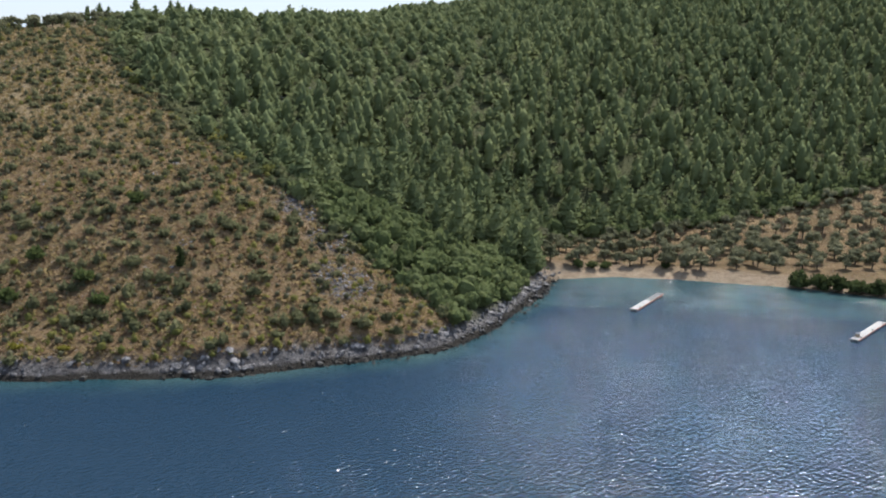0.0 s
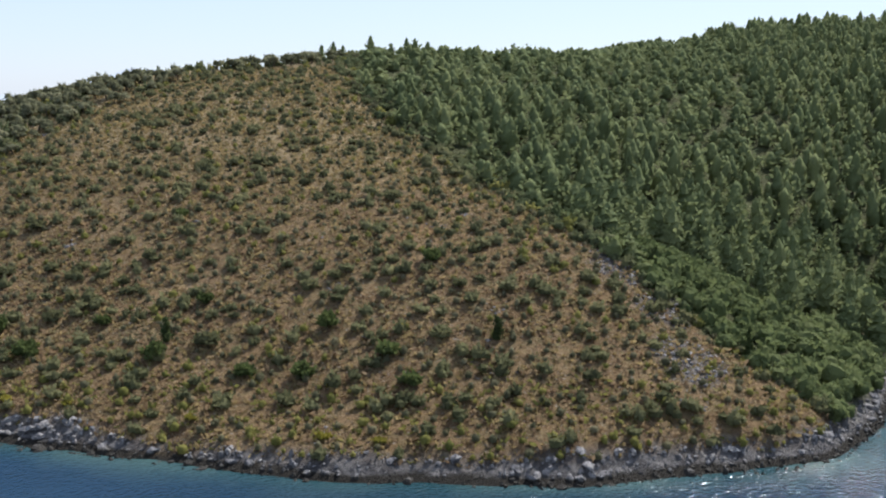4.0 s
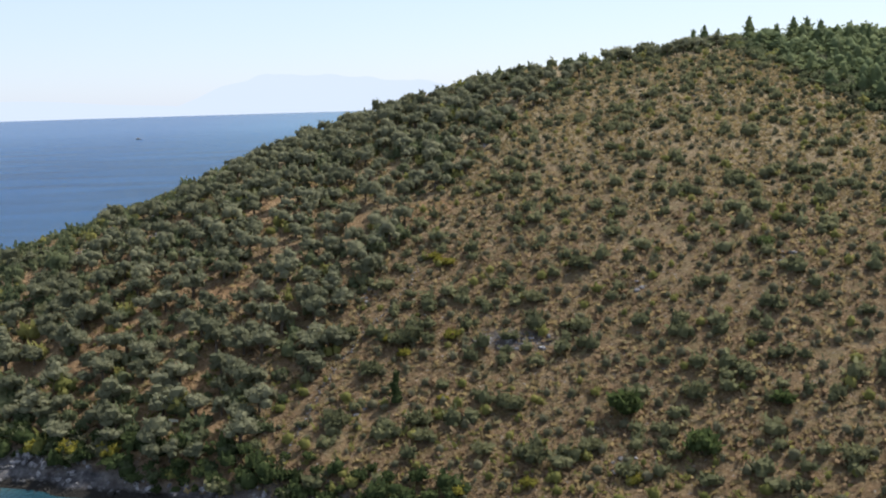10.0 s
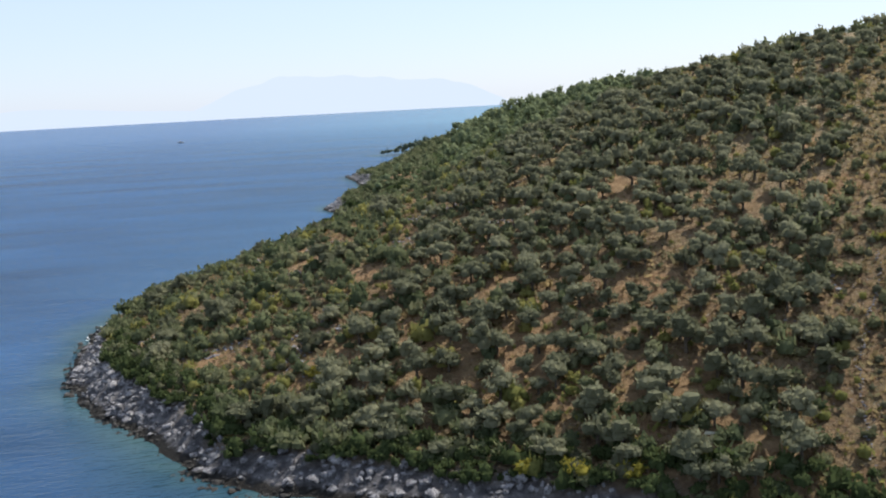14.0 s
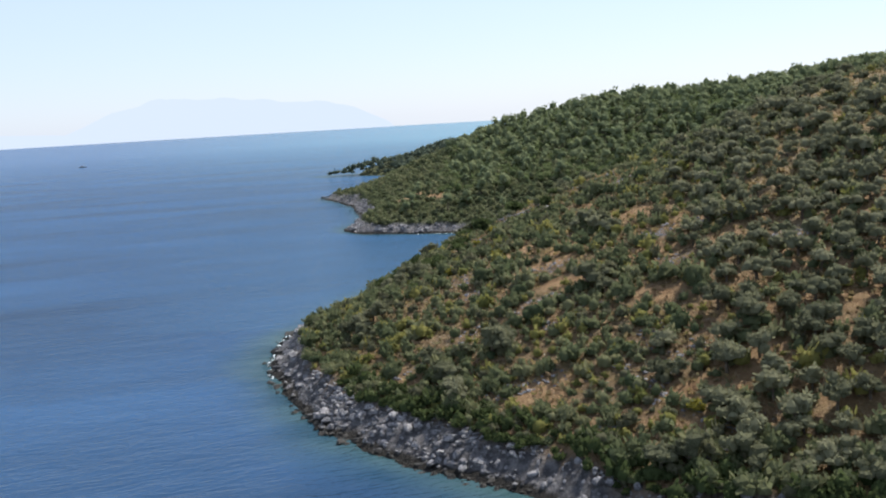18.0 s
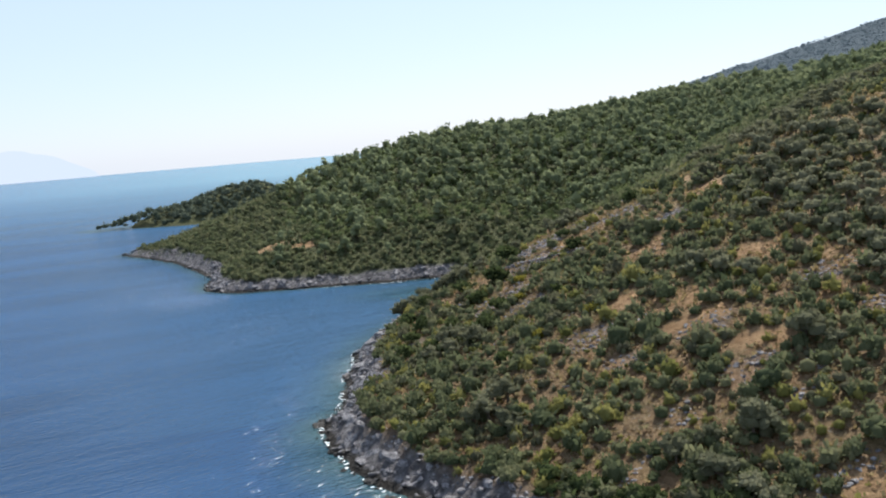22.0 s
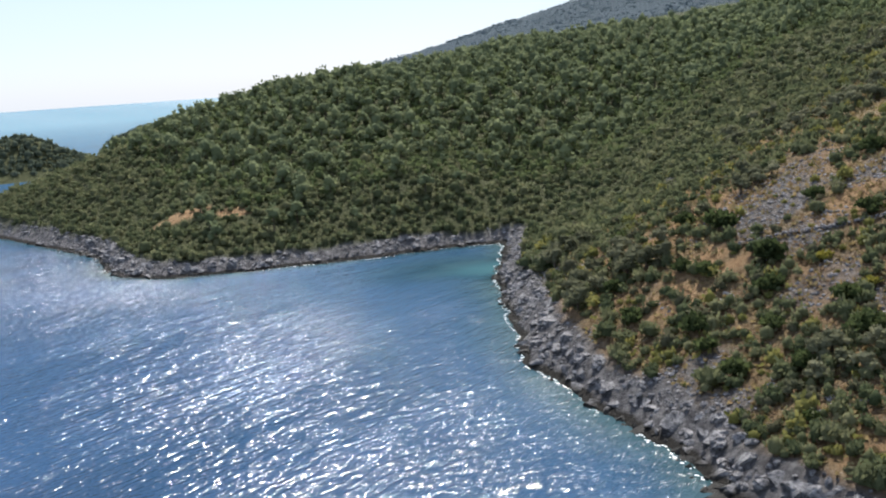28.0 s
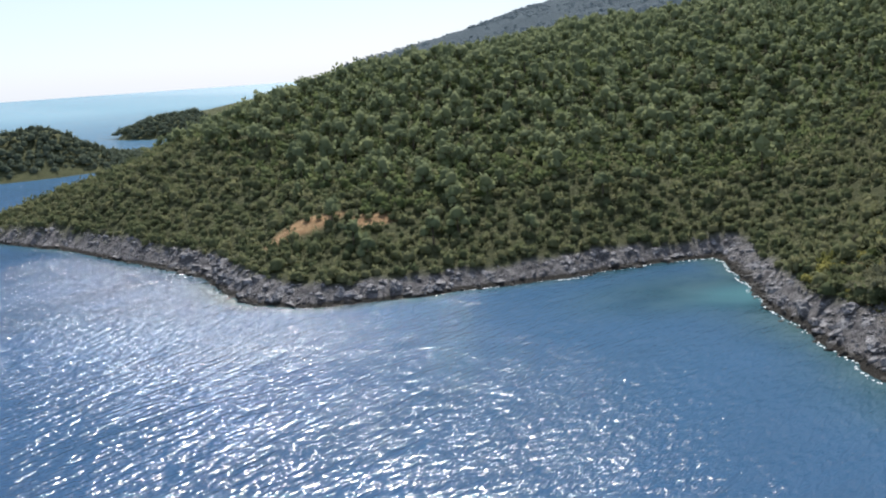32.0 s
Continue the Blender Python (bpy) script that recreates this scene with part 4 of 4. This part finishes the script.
stuff("dry_growth", [("clumps", merged("straw_clumps", CLODS, clods_[::3], GRASS)), ("dead_clumps", merged("dead_clumps", CLODS, clods_[1::3][clods_[1::3][:, 2] < 30], DRY)), ("pale_clumps", merged("pale_clumps", CLODS, clods_[1::3][clods_[1::3][:, 2] >= 30], GRASS)), ("thyme_clumps", merged("thyme_clumps", CLODS, clods_[2::3][~low_down], THYME)), ("spurge_clumps", merged("spurge_clumps", CLODS, clods_[2::3][low_down], SPURGE))], "knee-high clumps of straw and dead thorn on the red soil", "dry growth")
stuff("dry_grass", [("tufts", merged("grass_tufts", TUFTS, tufts, GRASS))], "straw-coloured tufts of dry grass on red soil", "dry grass")

# ---- shore rocks ----
rx_, ry_ = scatter(-425, 30, 155, 700, 1.0, 31, 0.5)
near = inland(rx_, ry_)
keep = (near > -1.2) & (near < band_width(rx_, ry_) + 1.0) & (sandy_cove(rx_, ry_) < 0.2)
rx_, ry_ = rx_[keep], ry_[keep]
rs, rd = spots_at(rx_, ry_, 32, (0.3, 1.15), (0.8, 1.7), 0.0)
rs[:, 4:6] *= (1 + 0.35 * np.clip((-200 - rx_) / 60, 0, 1) * (np.random.default_rng(87).random(len(rs)) > 0.8))[:, None]
rs[:, 4:6] *= (0.62 + 1.5 * np.random.default_rng(98).random(len(rs)) ** 5)[:, None]
rs[:, 4:6] *= (0.8 + 0.6 * np.clip(ripples(rx_, ry_, 12, 54), -0.5, 1))[:, None]
rs[:, 5] *= 1.2 - 0.2 * np.clip((-185 - rx_) / 40, 0, 1)
rs[:, 4], rs[:, 5] = np.minimum(rs[:, 4], 1.0 + 0.25 * rs[:, 6]), np.minimum(rs[:, 5], 1.05 + 0.3 * rs[:, 6])
rs[:, 2] = np.maximum(rs[:, 2], -0.25)
wx, wy = scatter(-330, 10, 165, 420, 1.05, 33, 0.5)
wf = within(ROCK_PLACES, wx, wy)
ws, wd = spots_at(wx, wy, 34, (0.25, 0.8), (0.7, 1.1), 0.08)
stones = ws[(wd > 3) & ((wf > 0.4) | (ripples(wx, wy, 7, 55) > np.where(wx < -235, 0.42, 0.62)))]
# solid ledges of bedrock round the point and along the inlet
ledge_x, ledge_y = scatter(-425, -186, 165, 560, 2.7, 116, 0.45)
ledge_d = inland(ledge_x, ledge_y)
ledge_ok = (ledge_y > 250) & (ledge_d > 0.3) & (ledge_d < band_width(ledge_x, ledge_y) + 0.2) & ((ledge_y < 460) | (ledge_x > -365))
ledges, _ = spots_at(ledge_x[ledge_ok], ledge_y[ledge_ok], 117, (1.2, 2.5), (0.6, 0.95), 0.55)
ledge_meshes = [plain("ledge_rock", rock_shape(RNG, ICO3), LIMESTONE) for _ in range(12)]
ledge_pick = np.random.default_rng(118).permutation(len(ledges))
single("rock_ledge", ledge_meshes, ledges[ledge_pick[:290]], "massive grey limestone ledge sloping into the sea", "rock ledge", "ledges of the shore")
stuff("bedrock", [("ledges", merged("bedrock_ledges", [rock_shape(RNG, ICO2) for _ in range(8)], ledges[ledge_pick[290:]], LIMESTONE, False))], "grey limestone bedrock above the waterline", "rock")
rs = rs[(rs[:, 1] < 250) | (np.random.default_rng(119).random(len(rs)) < 0.35)]
big = np.argsort(-rs[:, 4])
rock_meshes = [plain("rock", r, LIMESTONE) for r in BOULDERS]
single("boulder", rock_meshes, rs[big[:300]], "jagged grey limestone boulder at the water's edge", "boulder", "boulders along the shore")
stuff("shore_rocks", [("rocks", merged("shore_rocks", ROCKS, np.concatenate([rs[big[300:]], stones]), LIMESTONE, False))], "broken grey limestone along the waterline", "rocks")


# ---- single bushes that stand out on the slopes ----
def bush_mesh(name, seed, lobes, sprays, spread_, material, spray=0.2, tall=0.9):
    rng = np.random.default_rng(seed)
    balls = []
    for k in range(lobes):
        a, r = k * 2.4, spread_ * math.sqrt(k / lobes)
        w = rng.uniform(0.22, 0.48)
        balls.append((r * math.cos(a), r * math.sin(a), 0.25 + rng.uniform(0.0, tall * 0.55) * (1 - 0.6 * r), w, w * rng.uniform(0.8, 1.0)))
    return plain(name, lobed(rng, balls, int(sprays * 1.5), spray), material)


def stems_mesh(name, seed, material):
    rng = np.random.default_rng(seed)
    return plain(name, limbs(rng, [((0, 0, -0.2), (0.3 * math.cos(a), 0.3 * math.sin(a), 0.45), 0.06, 0.03) for a in (0.3, 2.2, 4.3)], 4), material)


MASTIC_AT = [(-133, 191, 5.2), (-123.5, 183.5, 5.0), (-101, 182, 4.6), (-114, 191.5, 3.4), (-98.5, 196.5, 3.6), (-115, 227, 3.2), (-76, 191.5, 4.2), (-65, 184.5, 4.6), (-62, 209, 4.2), (-86, 180, 4.0), (-77, 180.5, 4.2), (-60, 178, 4.0), (-295, 278, 3.4), (-276, 355, 3.8), (-285, 331, 2.8), (-279, 304, 3.2), (-312, 295, 2.6)]
SAGE_AT = [(-107, 181.5, 4.2), (-94, 186, 4.6), (-57.6, 189, 3.8), (-124.5, 194, 3.8), (-147, 191, 3.2), (-136.4, 184, 3.8), (-131.8, 180, 3.6), (-165, 204, 4.5), (-124, 217.5, 3.6), (-109, 238.5, 2.6), (-106, 241.8, 3.0), (-107.7, 251, 2.8), (-78, 204, 3.2), (-82, 201, 3.8), (-67, 213, 3.6), (-74.5, 236.5, 4.0), (-61, 201.5, 3.0)]
SAGE_AT += [(-56, 202, 3.0), (-111, 306.5, 2.4), (-170, 186, 4.5), (-166.3, 203.5, 4.6), (-148, 191, 3.5), (-140.7, 207.5, 3.6), (-148.4, 213.6, 3.5), (-153.6, 241, 3.2), (-154.7, 217.3, 3.2), (-138.3, 231.2, 3.2), (-168.7, 197, 4.2), (-174.7, 204.8, 4.0), (-142.6, 222, 4.0), (-159, 187.5, 4.0), (-143.3, 181.5, 4.2), (-149.6, 182.4, 3.4), (-157.4, 184, 3.4)]
POINT_AT = [(-278.4, 349.3, 5.6), (-276, 362.8, 4.2), (-281.3, 376.1, 3.6), (-285.2, 330.2, 5.2), (-290.6, 324.6, 4.2), (-291, 345.2, 3.8), (-290.9, 338.7, 3.8), (-297.6, 355.3, 3.6), (-304.1, 341.7, 4.2), (-302.5, 327.9, 4.4), (-305.5, 321.8, 3.4), (-298, 316.4, 3.6), (-288.6, 311.2, 4.6), (-293.4, 303.4, 5.0), (-303.4, 304.8, 3.8), (-308.1, 312.6, 4.0), (-267.3, 338.7, 3.6), (-249.9, 341.7, 4.4), (-268.8, 325.2, 4.0)]
INLET_AT = [(-268, 414, 3.2), (-270, 404, 3.0), (-285, 398, 2.8), (-291, 385, 2.8), (60, 253.5, 2.4), (55, 253, 3.0), (83.5, 239, 6.2), (87.5, 237, 5.8), (91, 235, 6.2), (95, 233, 6.0), (99, 231, 6.4), (33, 250.6, 3.4), (36.5, 251.2, 3.4), (40, 252, 3.2), (-26, 228, 3.0)]
BROOM_AT = [(-131, 179, 1.9), (-166, 225, 1.5), (-168, 204, 1.6), (-134, 174, 1.7), (-143, 177.5, 1.8), (-183, 213, 2.0), (-164, 224, 2.0), (-167, 226, 1.8), (-159, 205, 2.0), (-165, 201, 1.7), (-157, 192, 1.4), (-196, 189, 2.6), (-221, 205, 2.2), (-247, 203.5, 2.2), (-222, 216, 2.2), (-278, 284, 2.4), (-288, 283, 2.4), (-282, 322, 2.0), (-285, 311, 2.4), (-234, 321, 2.2), (-200, 180, 2.6), (-206, 180.5, 3.0), (-212, 181, 2.4), (-151, 176, 1.6), (-120, 172, 1.6), (-110, 171, 1.5), (-70, 166, 1.7), (-62, 165.5, 1.6), (-90, 168.5, 1.5)]
mastic_crowns = [bush_mesh("mastic_crown", 80 + k, 9, 300, 0.55, MASTIC, 0.2) for k in range(4)]
broom_crowns = [bush_mesh("broom_crown", 90 + k, 11, 170, 0.62, BROOM, 0.2, 0.6) for k in range(3)]
bush_stems = [stems_mesh("bush_stem", 95 + k, BARK) for k in range(2)]


def placed(rows, seed):
    a = np.array(rows, float)
    sp, _ = spots_at(a[:, 0], a[:, 1], seed, (1, 1.001), (0.8, 1.0), 0.05)
    sp[:, 4], sp[:, 5] = a[:, 2] / 1.9, a[:, 2] / 1.7 * (sp[:, 5] / sp[:, 4])
    return sp


things("mastic_bush", [("stem", bush_stems), ("foliage", mastic_crowns)], placed(MASTIC_AT, 40), "large bright green mastic bush on the dry slope", "bush", "green bushes on the slope")
things("broom_bush", [("stem", bush_stems), ("foliage", broom_crowns)], placed([(x, y, 1.3 * w) for x, y, w in BROOM_AT], 41), "yellow-green broom bush on the dry slope", "bush", "yellow bushes on the slope")
sage_crowns = [bush_mesh("sage_crown", 120 + k, 8, 220, 0.6, SAGE, 0.2, 0.7) for k in range(4)]
things("sage_shrub", [("stem", bush_stems), ("foliage", sage_crowns)], placed(SAGE_AT, 114), "broad grey-green shrub casting a dark shadow on the slope", "shrub", "broad shrubs on the slope")
heath_crowns = [plain("shrub_crown", v, SAGE) for v in SHRUBS]
things("heath_shrub", [("stem", bush_stems), ("foliage", heath_crowns)], slope_near, "small round grey-green shrub among dry grass above the shore", "shrub", "shrubs above the shore")
maquis_crowns = [plain("maquis_crown", v, MAQUIS) for v in NEAR_BUSHES]
things("maquis_bush", [("stem", bush_stems), ("foliage", maquis_crowns)], point_near, "dense rounded olive-green bush above the shore rocks", "bush", "bushes above the shore rocks")
# a dark hedge of evergreen bushes along the top of the shore rocks
ex, ey = scatter(-300, -150, 172, 240, 1.75, 42, 0.48)
es, ed = spots_at(ex, ey, 43, (1.1, 2.3), (0.85, 1.2))
ew = band_width(ex, ey)
hedge = es[(ed > ew - 0.3) & (ed < ew + 5.5)]
hedge_green, hedge_grey = hedge[hedge[:, 6] < 0.7], hedge[hedge[:, 6] >= 0.7]
point_crowns = [bush_mesh("kermes_crown", 140 + k, 10, 260, 0.55, GREEN, 0.2) for k in range(4)]
things("kermes_oak", [("stem", bush_stems), ("foliage", point_crowns)], placed([(x, y, 1.15 * w) for x, y, w in POINT_AT] + INLET_AT, 123), "big dome of dark olive-green kermes oak between orange grass", "bush", "domed bushes on the point")
hedge_crowns = [bush_mesh("hedge_crown", 130 + k, 6, 90, 0.5, GREEN, 0.24) for k in range(5)]
for row in hedge_green:
    row[4:6] *= 0.72
things("evergreen_bush", [("stem", bush_stems), ("foliage", hedge_crowns)], hedge_green[:290], "dark green evergreen bush in the hedge above the rocks", "bush", "hedge above the rocks")
stuff("shore_hedge", [("grey_bushes", merged("hedge_grey_bushes", BIG_SHRUBS, np.concatenate([hedge_grey, hedge_green[290:]]), GREEN))], "dark green bushes between the evergreens above the rocks", "hedge")


def tall_juniper(x, y, high):
    rng = np.random.default_rng(int(-x))
    balls = [(rng.uniform(-0.2, 0.2), rng.uniform(-0.2, 0.2), 0.5 + k * high / 6.5, 0.95 - 0.1 * k, 0.8) for k in range(6)]
    ob = new("juniper")
    z, _ = land([x], [y])
    ob.matrix_basis = pose(x, y, float(z[0]) - 0.1)
    part("trunk", plain("juniper_trunk", limbs(rng, [((0, 0, -0.3), (0, 0, high * 0.8), 0.14, 0.05)], 5), BARK), ob)
    part("foliage", plain("juniper_foliage", lobed(rng, balls, 160, 0.3), GREEN), ob)
    tagged(ob, "tall dark narrow juniper standing alone on the slope", "juniper", "junipers on the slope")


for x, y, high in ((-163.4, 191.5, 4.2), (-48.7, 189.5, 3.6), (-101, 186, 4.0), (-9, 204, 5.5)):
    tall_juniper(x, y, high)

# ---- floating pontoons in the cove ----
deck_m = Mat("weathered_white_deck", 0.6, 0.3)
deck_m.colour(deck_m.ramp(deck_m.noise(1.2, 5), [(0.3, (0.20, 0.20, 0.195)), (0.7, (0.31, 0.305, 0.295))]))
DECK = deck_m.m
grey_m = Mat("grey_deck", 0.7, 0.3)
grey_m.colour(grey_m.ramp(grey_m.noise(1.5, 4), [(0.3, (0.045, 0.05, 0.06)), (0.7, (0.09, 0.095, 0.105))]))
GREYDECK = grey_m.m
hull_m = Mat("dark_float", 0.5, 0.4)
hull_m.colour(hull_m.ramp(hull_m.noise(2.0, 3), [(0.3, (0.02, 0.02, 0.022)), (0.7, (0.06, 0.055, 0.05))]))
HULL = hull_m.m
red_m = Mat("faded_red_strip", 0.6, 0.3)
red_m.colour(red_m.ramp(red_m.noise(3.0, 3), [(0.3, (0.28, 0.08, 0.05)), (0.7, (0.40, 0.14, 0.09))]))
RED = red_m.m


def box_mesh(name, size, material, bevel=0.03):
    bm = bmesh.new()
    bmesh.ops.create_cube(bm, size=1)
    for v in bm.verts:
        v.co = Vector((v.co.x * size[0], v.co.y * size[1], v.co.z * size[2]))
    bmesh.ops.bevel(bm, geom=bm.edges[:], offset=bevel, segments=1, affect="EDGES")
    me = bpy.data.meshes.new(name)
    bm.to_mesh(me)
    bm.free()
    me.materials.append(material)
    return me


def pontoon(x, y, turn, grey_from, label):
    ob = new("floating_pontoon")
    ob.matrix_basis = pose(x, y, 0, 0, 0, turn)
    panel, grey = box_mesh("panel", (1.96, 1.6, 0.12), DECK), box_mesh("grey_panel", (1.96, 1.6, 0.12), GREYDECK)
    hull, strip = box_mesh("float", (1.9, 1.42, 0.55), HULL, 0.08), box_mesh("fender", (18.0, 0.08, 0.16), RED, 0.02)
    post = box_mesh("bollard", (0.16, 0.16, 0.35), HULL, 0.03)
    for k in range(9):
        for nm, me, px, py, pz in (("panel", grey if k >= grey_from else panel, k * 2 - 8, 0, 0.46), ("float", hull, k * 2 - 8, 0, 0.13)):
            part(nm, me, ob).location = (px, py, pz)
    for sgn in (-1, 1):
        part("fender", strip, ob, "faded red rubbing strip").location = (0, sgn * 0.84, 0.36)
        for k in (-7, 0, 7):
            part("bollard", post, ob).location = (k, sgn * 0.66, 0.68)
    return tagged(ob, label, "pontoon", "pontoons in the cove")


pontoon(44.2, 220.5, 60.7, 5, "long floating pontoon with white and grey deck panels")
second = pontoon(83.2, 198.3, 51.6, 9, "long white floating pontoon moored in the cove")
crate = new("deck_crate")
crate.matrix_basis = second.matrix_basis @ pose(-6.6, 0.1, 0.52, 0, 0, 12)
tan_m = Mat("tan_canvas", 0.85, 0.1)
tan_m.colour(tan_m.ramp(tan_m.noise(3.0, 4), [(0.3, (0.22, 0.17, 0.12)), (0.7, (0.36, 0.29, 0.21))]))
part("body", box_mesh("crate_body", (1.0, 0.8, 0.6), tan_m.m, 0.06), crate).location = (0, 0, 0.3)
part("lid", box_mesh("crate_lid", (1.1, 0.9, 0.1), GREYDECK, 0.03), crate).location = (0, 0, 0.64)
tagged(crate, "tan crate standing on the end of the pontoon", "crate")

# ---- loose stone walls on the slope ----
def stone_wall(line, label, step=0.9, size=(0.15, 0.28)):
    ob = new("stone_wall")
    rng = np.random.default_rng(len(line) + int(abs(line[0][0])))
    ob.matrix_basis = pose(line[0][0], line[0][1], 0)
    pts = np.array(line, float)
    run = np.r_[0, np.cumsum(np.hypot(*np.diff(pts, axis=0).T))]
    for d in np.arange(0, run[-1], step):
        x, y = np.interp(d, run, pts[:, 0]) + rng.uniform(-0.3, 0.3), np.interp(d, run, pts[:, 1]) + rng.uniform(-0.3, 0.3)
        z, _ = land([x], [y])
        for k in range(2):
            st = part("stone", rock_meshes[rng.integers(len(rock_meshes))], ob)
            w = rng.uniform(*size)
            st.matrix_basis = pose(x - line[0][0] + rng.uniform(-0.2, 0.2), y - line[0][1], float(z[0]) + 0.12 + 0.32 * k, 0, 0, rng.uniform(0, 360)) @ Matrix.Diagonal((w, w, w * 0.9, 1))
    return tagged(ob, label, "wall")


stone_wall([(-174.6, 179.4), (-174.1, 197.7), (-172.4, 204.5), (-168.9, 216.9), (-168.7, 222)], "low tumbled wall of pale stones running uphill")
stone_wall([(-283.5, 341), (-279.5, 335), (-275.4, 329.1), (-272.7, 325.4), (-268, 321)], "curved dry stone terrace wall of grey limestone", 0.6, (0.35, 0.6))

# ---- a white sheet caught in the hedge ----
white_m = Mat("white_sheet", 0.7, 0.2)
white_m.colour(white_m.ramp(white_m.noise(2.0, 3), [(0.3, (0.68, 0.68, 0.66)), (0.7, (0.85, 0.85, 0.83))]))
cx, cy = (a.ravel() for a in np.meshgrid(np.linspace(-0.6, 0.6, 9), np.linspace(-0.45, 0.45, 7)))
cz = 0.2 * ripples(cx + 5, cy + 5, 0.5, 71) - 0.35 * cy
tarp = new("white_tarp", fill_mesh("white_tarp", np.stack([cx, cy, cz], 1), sheet(9, 7), 4, (), True))
tarp.data.materials.append(white_m.m)
tz, _ = land([-191.5], [182.6])
tarp.matrix_basis = pose(-191.5, 182.6, float(tz[0]) + 2.3, -20, 10, 25)
tagged(tarp, "crumpled white sheet lying on the hedge", "tarp")

# ---- a far boat, foam at the rocks, islands on the horizon ----
def motor_boat(x, y, turn):
    ob = new("motor_boat")
    ob.matrix_basis = pose(x, y, 0, 0, 0, turn)
    bm = bmesh.new()
    ring = []
    for px, half in ((-5, 1.5), (-2, 1.7), (2, 1.5), (5.5, 0.1)):
        ring.append([bm.verts.new((px, s * half * f, z)) for s, f, z in ((-1, 0.6, -0.3), (-1, 1, 1.1), (1, 1, 1.1), (1, 0.6, -0.3))])
    for a, b in zip(ring, ring[1:]):
        for k in range(3):
            bm.faces.new((a[k], a[k + 1], b[k + 1], b[k]))
    bm.faces.new(ring[0])
    me = bpy.data.meshes.new("boat_hull")
    bm.to_mesh(me)
    bm.free()
    me.materials.append(DECK)
    part("hull", me, ob)
    part("cabin", box_mesh("boat_cabin", (3.4, 2.2, 1.5), DECK, 0.25), ob).location = (-0.6, 0, 1.8)
    tagged(ob, "small white motor boat out on the open sea", "boat")


motor_boat(-963.5, 1475.5, 20)

foam_m = Mat("sea_foam", 0.8, 0.2)
foam_m.colour(foam_m.ramp(foam_m.noise(2.5, 4), [(0.35, (0.55, 0.58, 0.58)), (0.65, (0.85, 0.87, 0.87))]))
ax, ay = scatter(-335, -250, 255, 480, 0.75, 44, 0.5)
ad = inland(ax, ay) + 1.6 * ripples(ax, ay, 7, 3) + 1.2 * ripples(ax, ay, 19, 4)
ak = (ad > -0.8) & (ad < 0.0) & (ripples(ax, ay, 5, 72) > -0.3)
rng_f = np.random.default_rng(45)
af = np.stack([ax[ak], ay[ak], np.full(ak.sum(), 0.03), rng_f.uniform(0, 6.28, ak.sum()), rng_f.uniform(0.15, 0.45, ak.sum()), np.ones(ak.sum()), rng_f.random(ak.sum())], 1)


def foam_shape(rng):
    a = np.arange(7) * 2 * np.pi / 7
    r = rng.uniform(0.5, 1.0, 7)
    v = np.concatenate([[(0, 0, 0.05)], np.stack([r * np.cos(a), 0.6 * r * np.sin(a), 0 * a], 1)])
    return v, np.array([(0, k + 1, (k + 1) % 7 + 1) for k in range(7)])


stuff("shore_foam", [("foam", merged("foam", [foam_shape(rng_f) for _ in range(5)], af, foam_m.m))], "white foam washing along the rocks", "foam")


def island_line(turn0, turn1, high, seed, label):
    """A pale silhouette of far mountains on the horizon."""
    a = np.radians(np.linspace(turn0, turn1, 90))
    f = np.linspace(0, 1, 90)
    top = high * np.sin(np.pi * f) ** 0.6 * (0.72 + 0.28 * ripples(f * 10, f * 0, 2.2, seed, 4))
    x, y = -200 + 4860 * np.sin(a), 150 + 4860 * np.cos(a)
    v = np.concatenate([np.stack([x, y, 0 * x - 2], 1), np.stack([x, y, top], 1)])
    k = np.arange(89)
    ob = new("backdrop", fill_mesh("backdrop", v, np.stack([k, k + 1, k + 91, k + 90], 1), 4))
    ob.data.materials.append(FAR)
    tagged(ob, label, "backdrop", kind="structure")


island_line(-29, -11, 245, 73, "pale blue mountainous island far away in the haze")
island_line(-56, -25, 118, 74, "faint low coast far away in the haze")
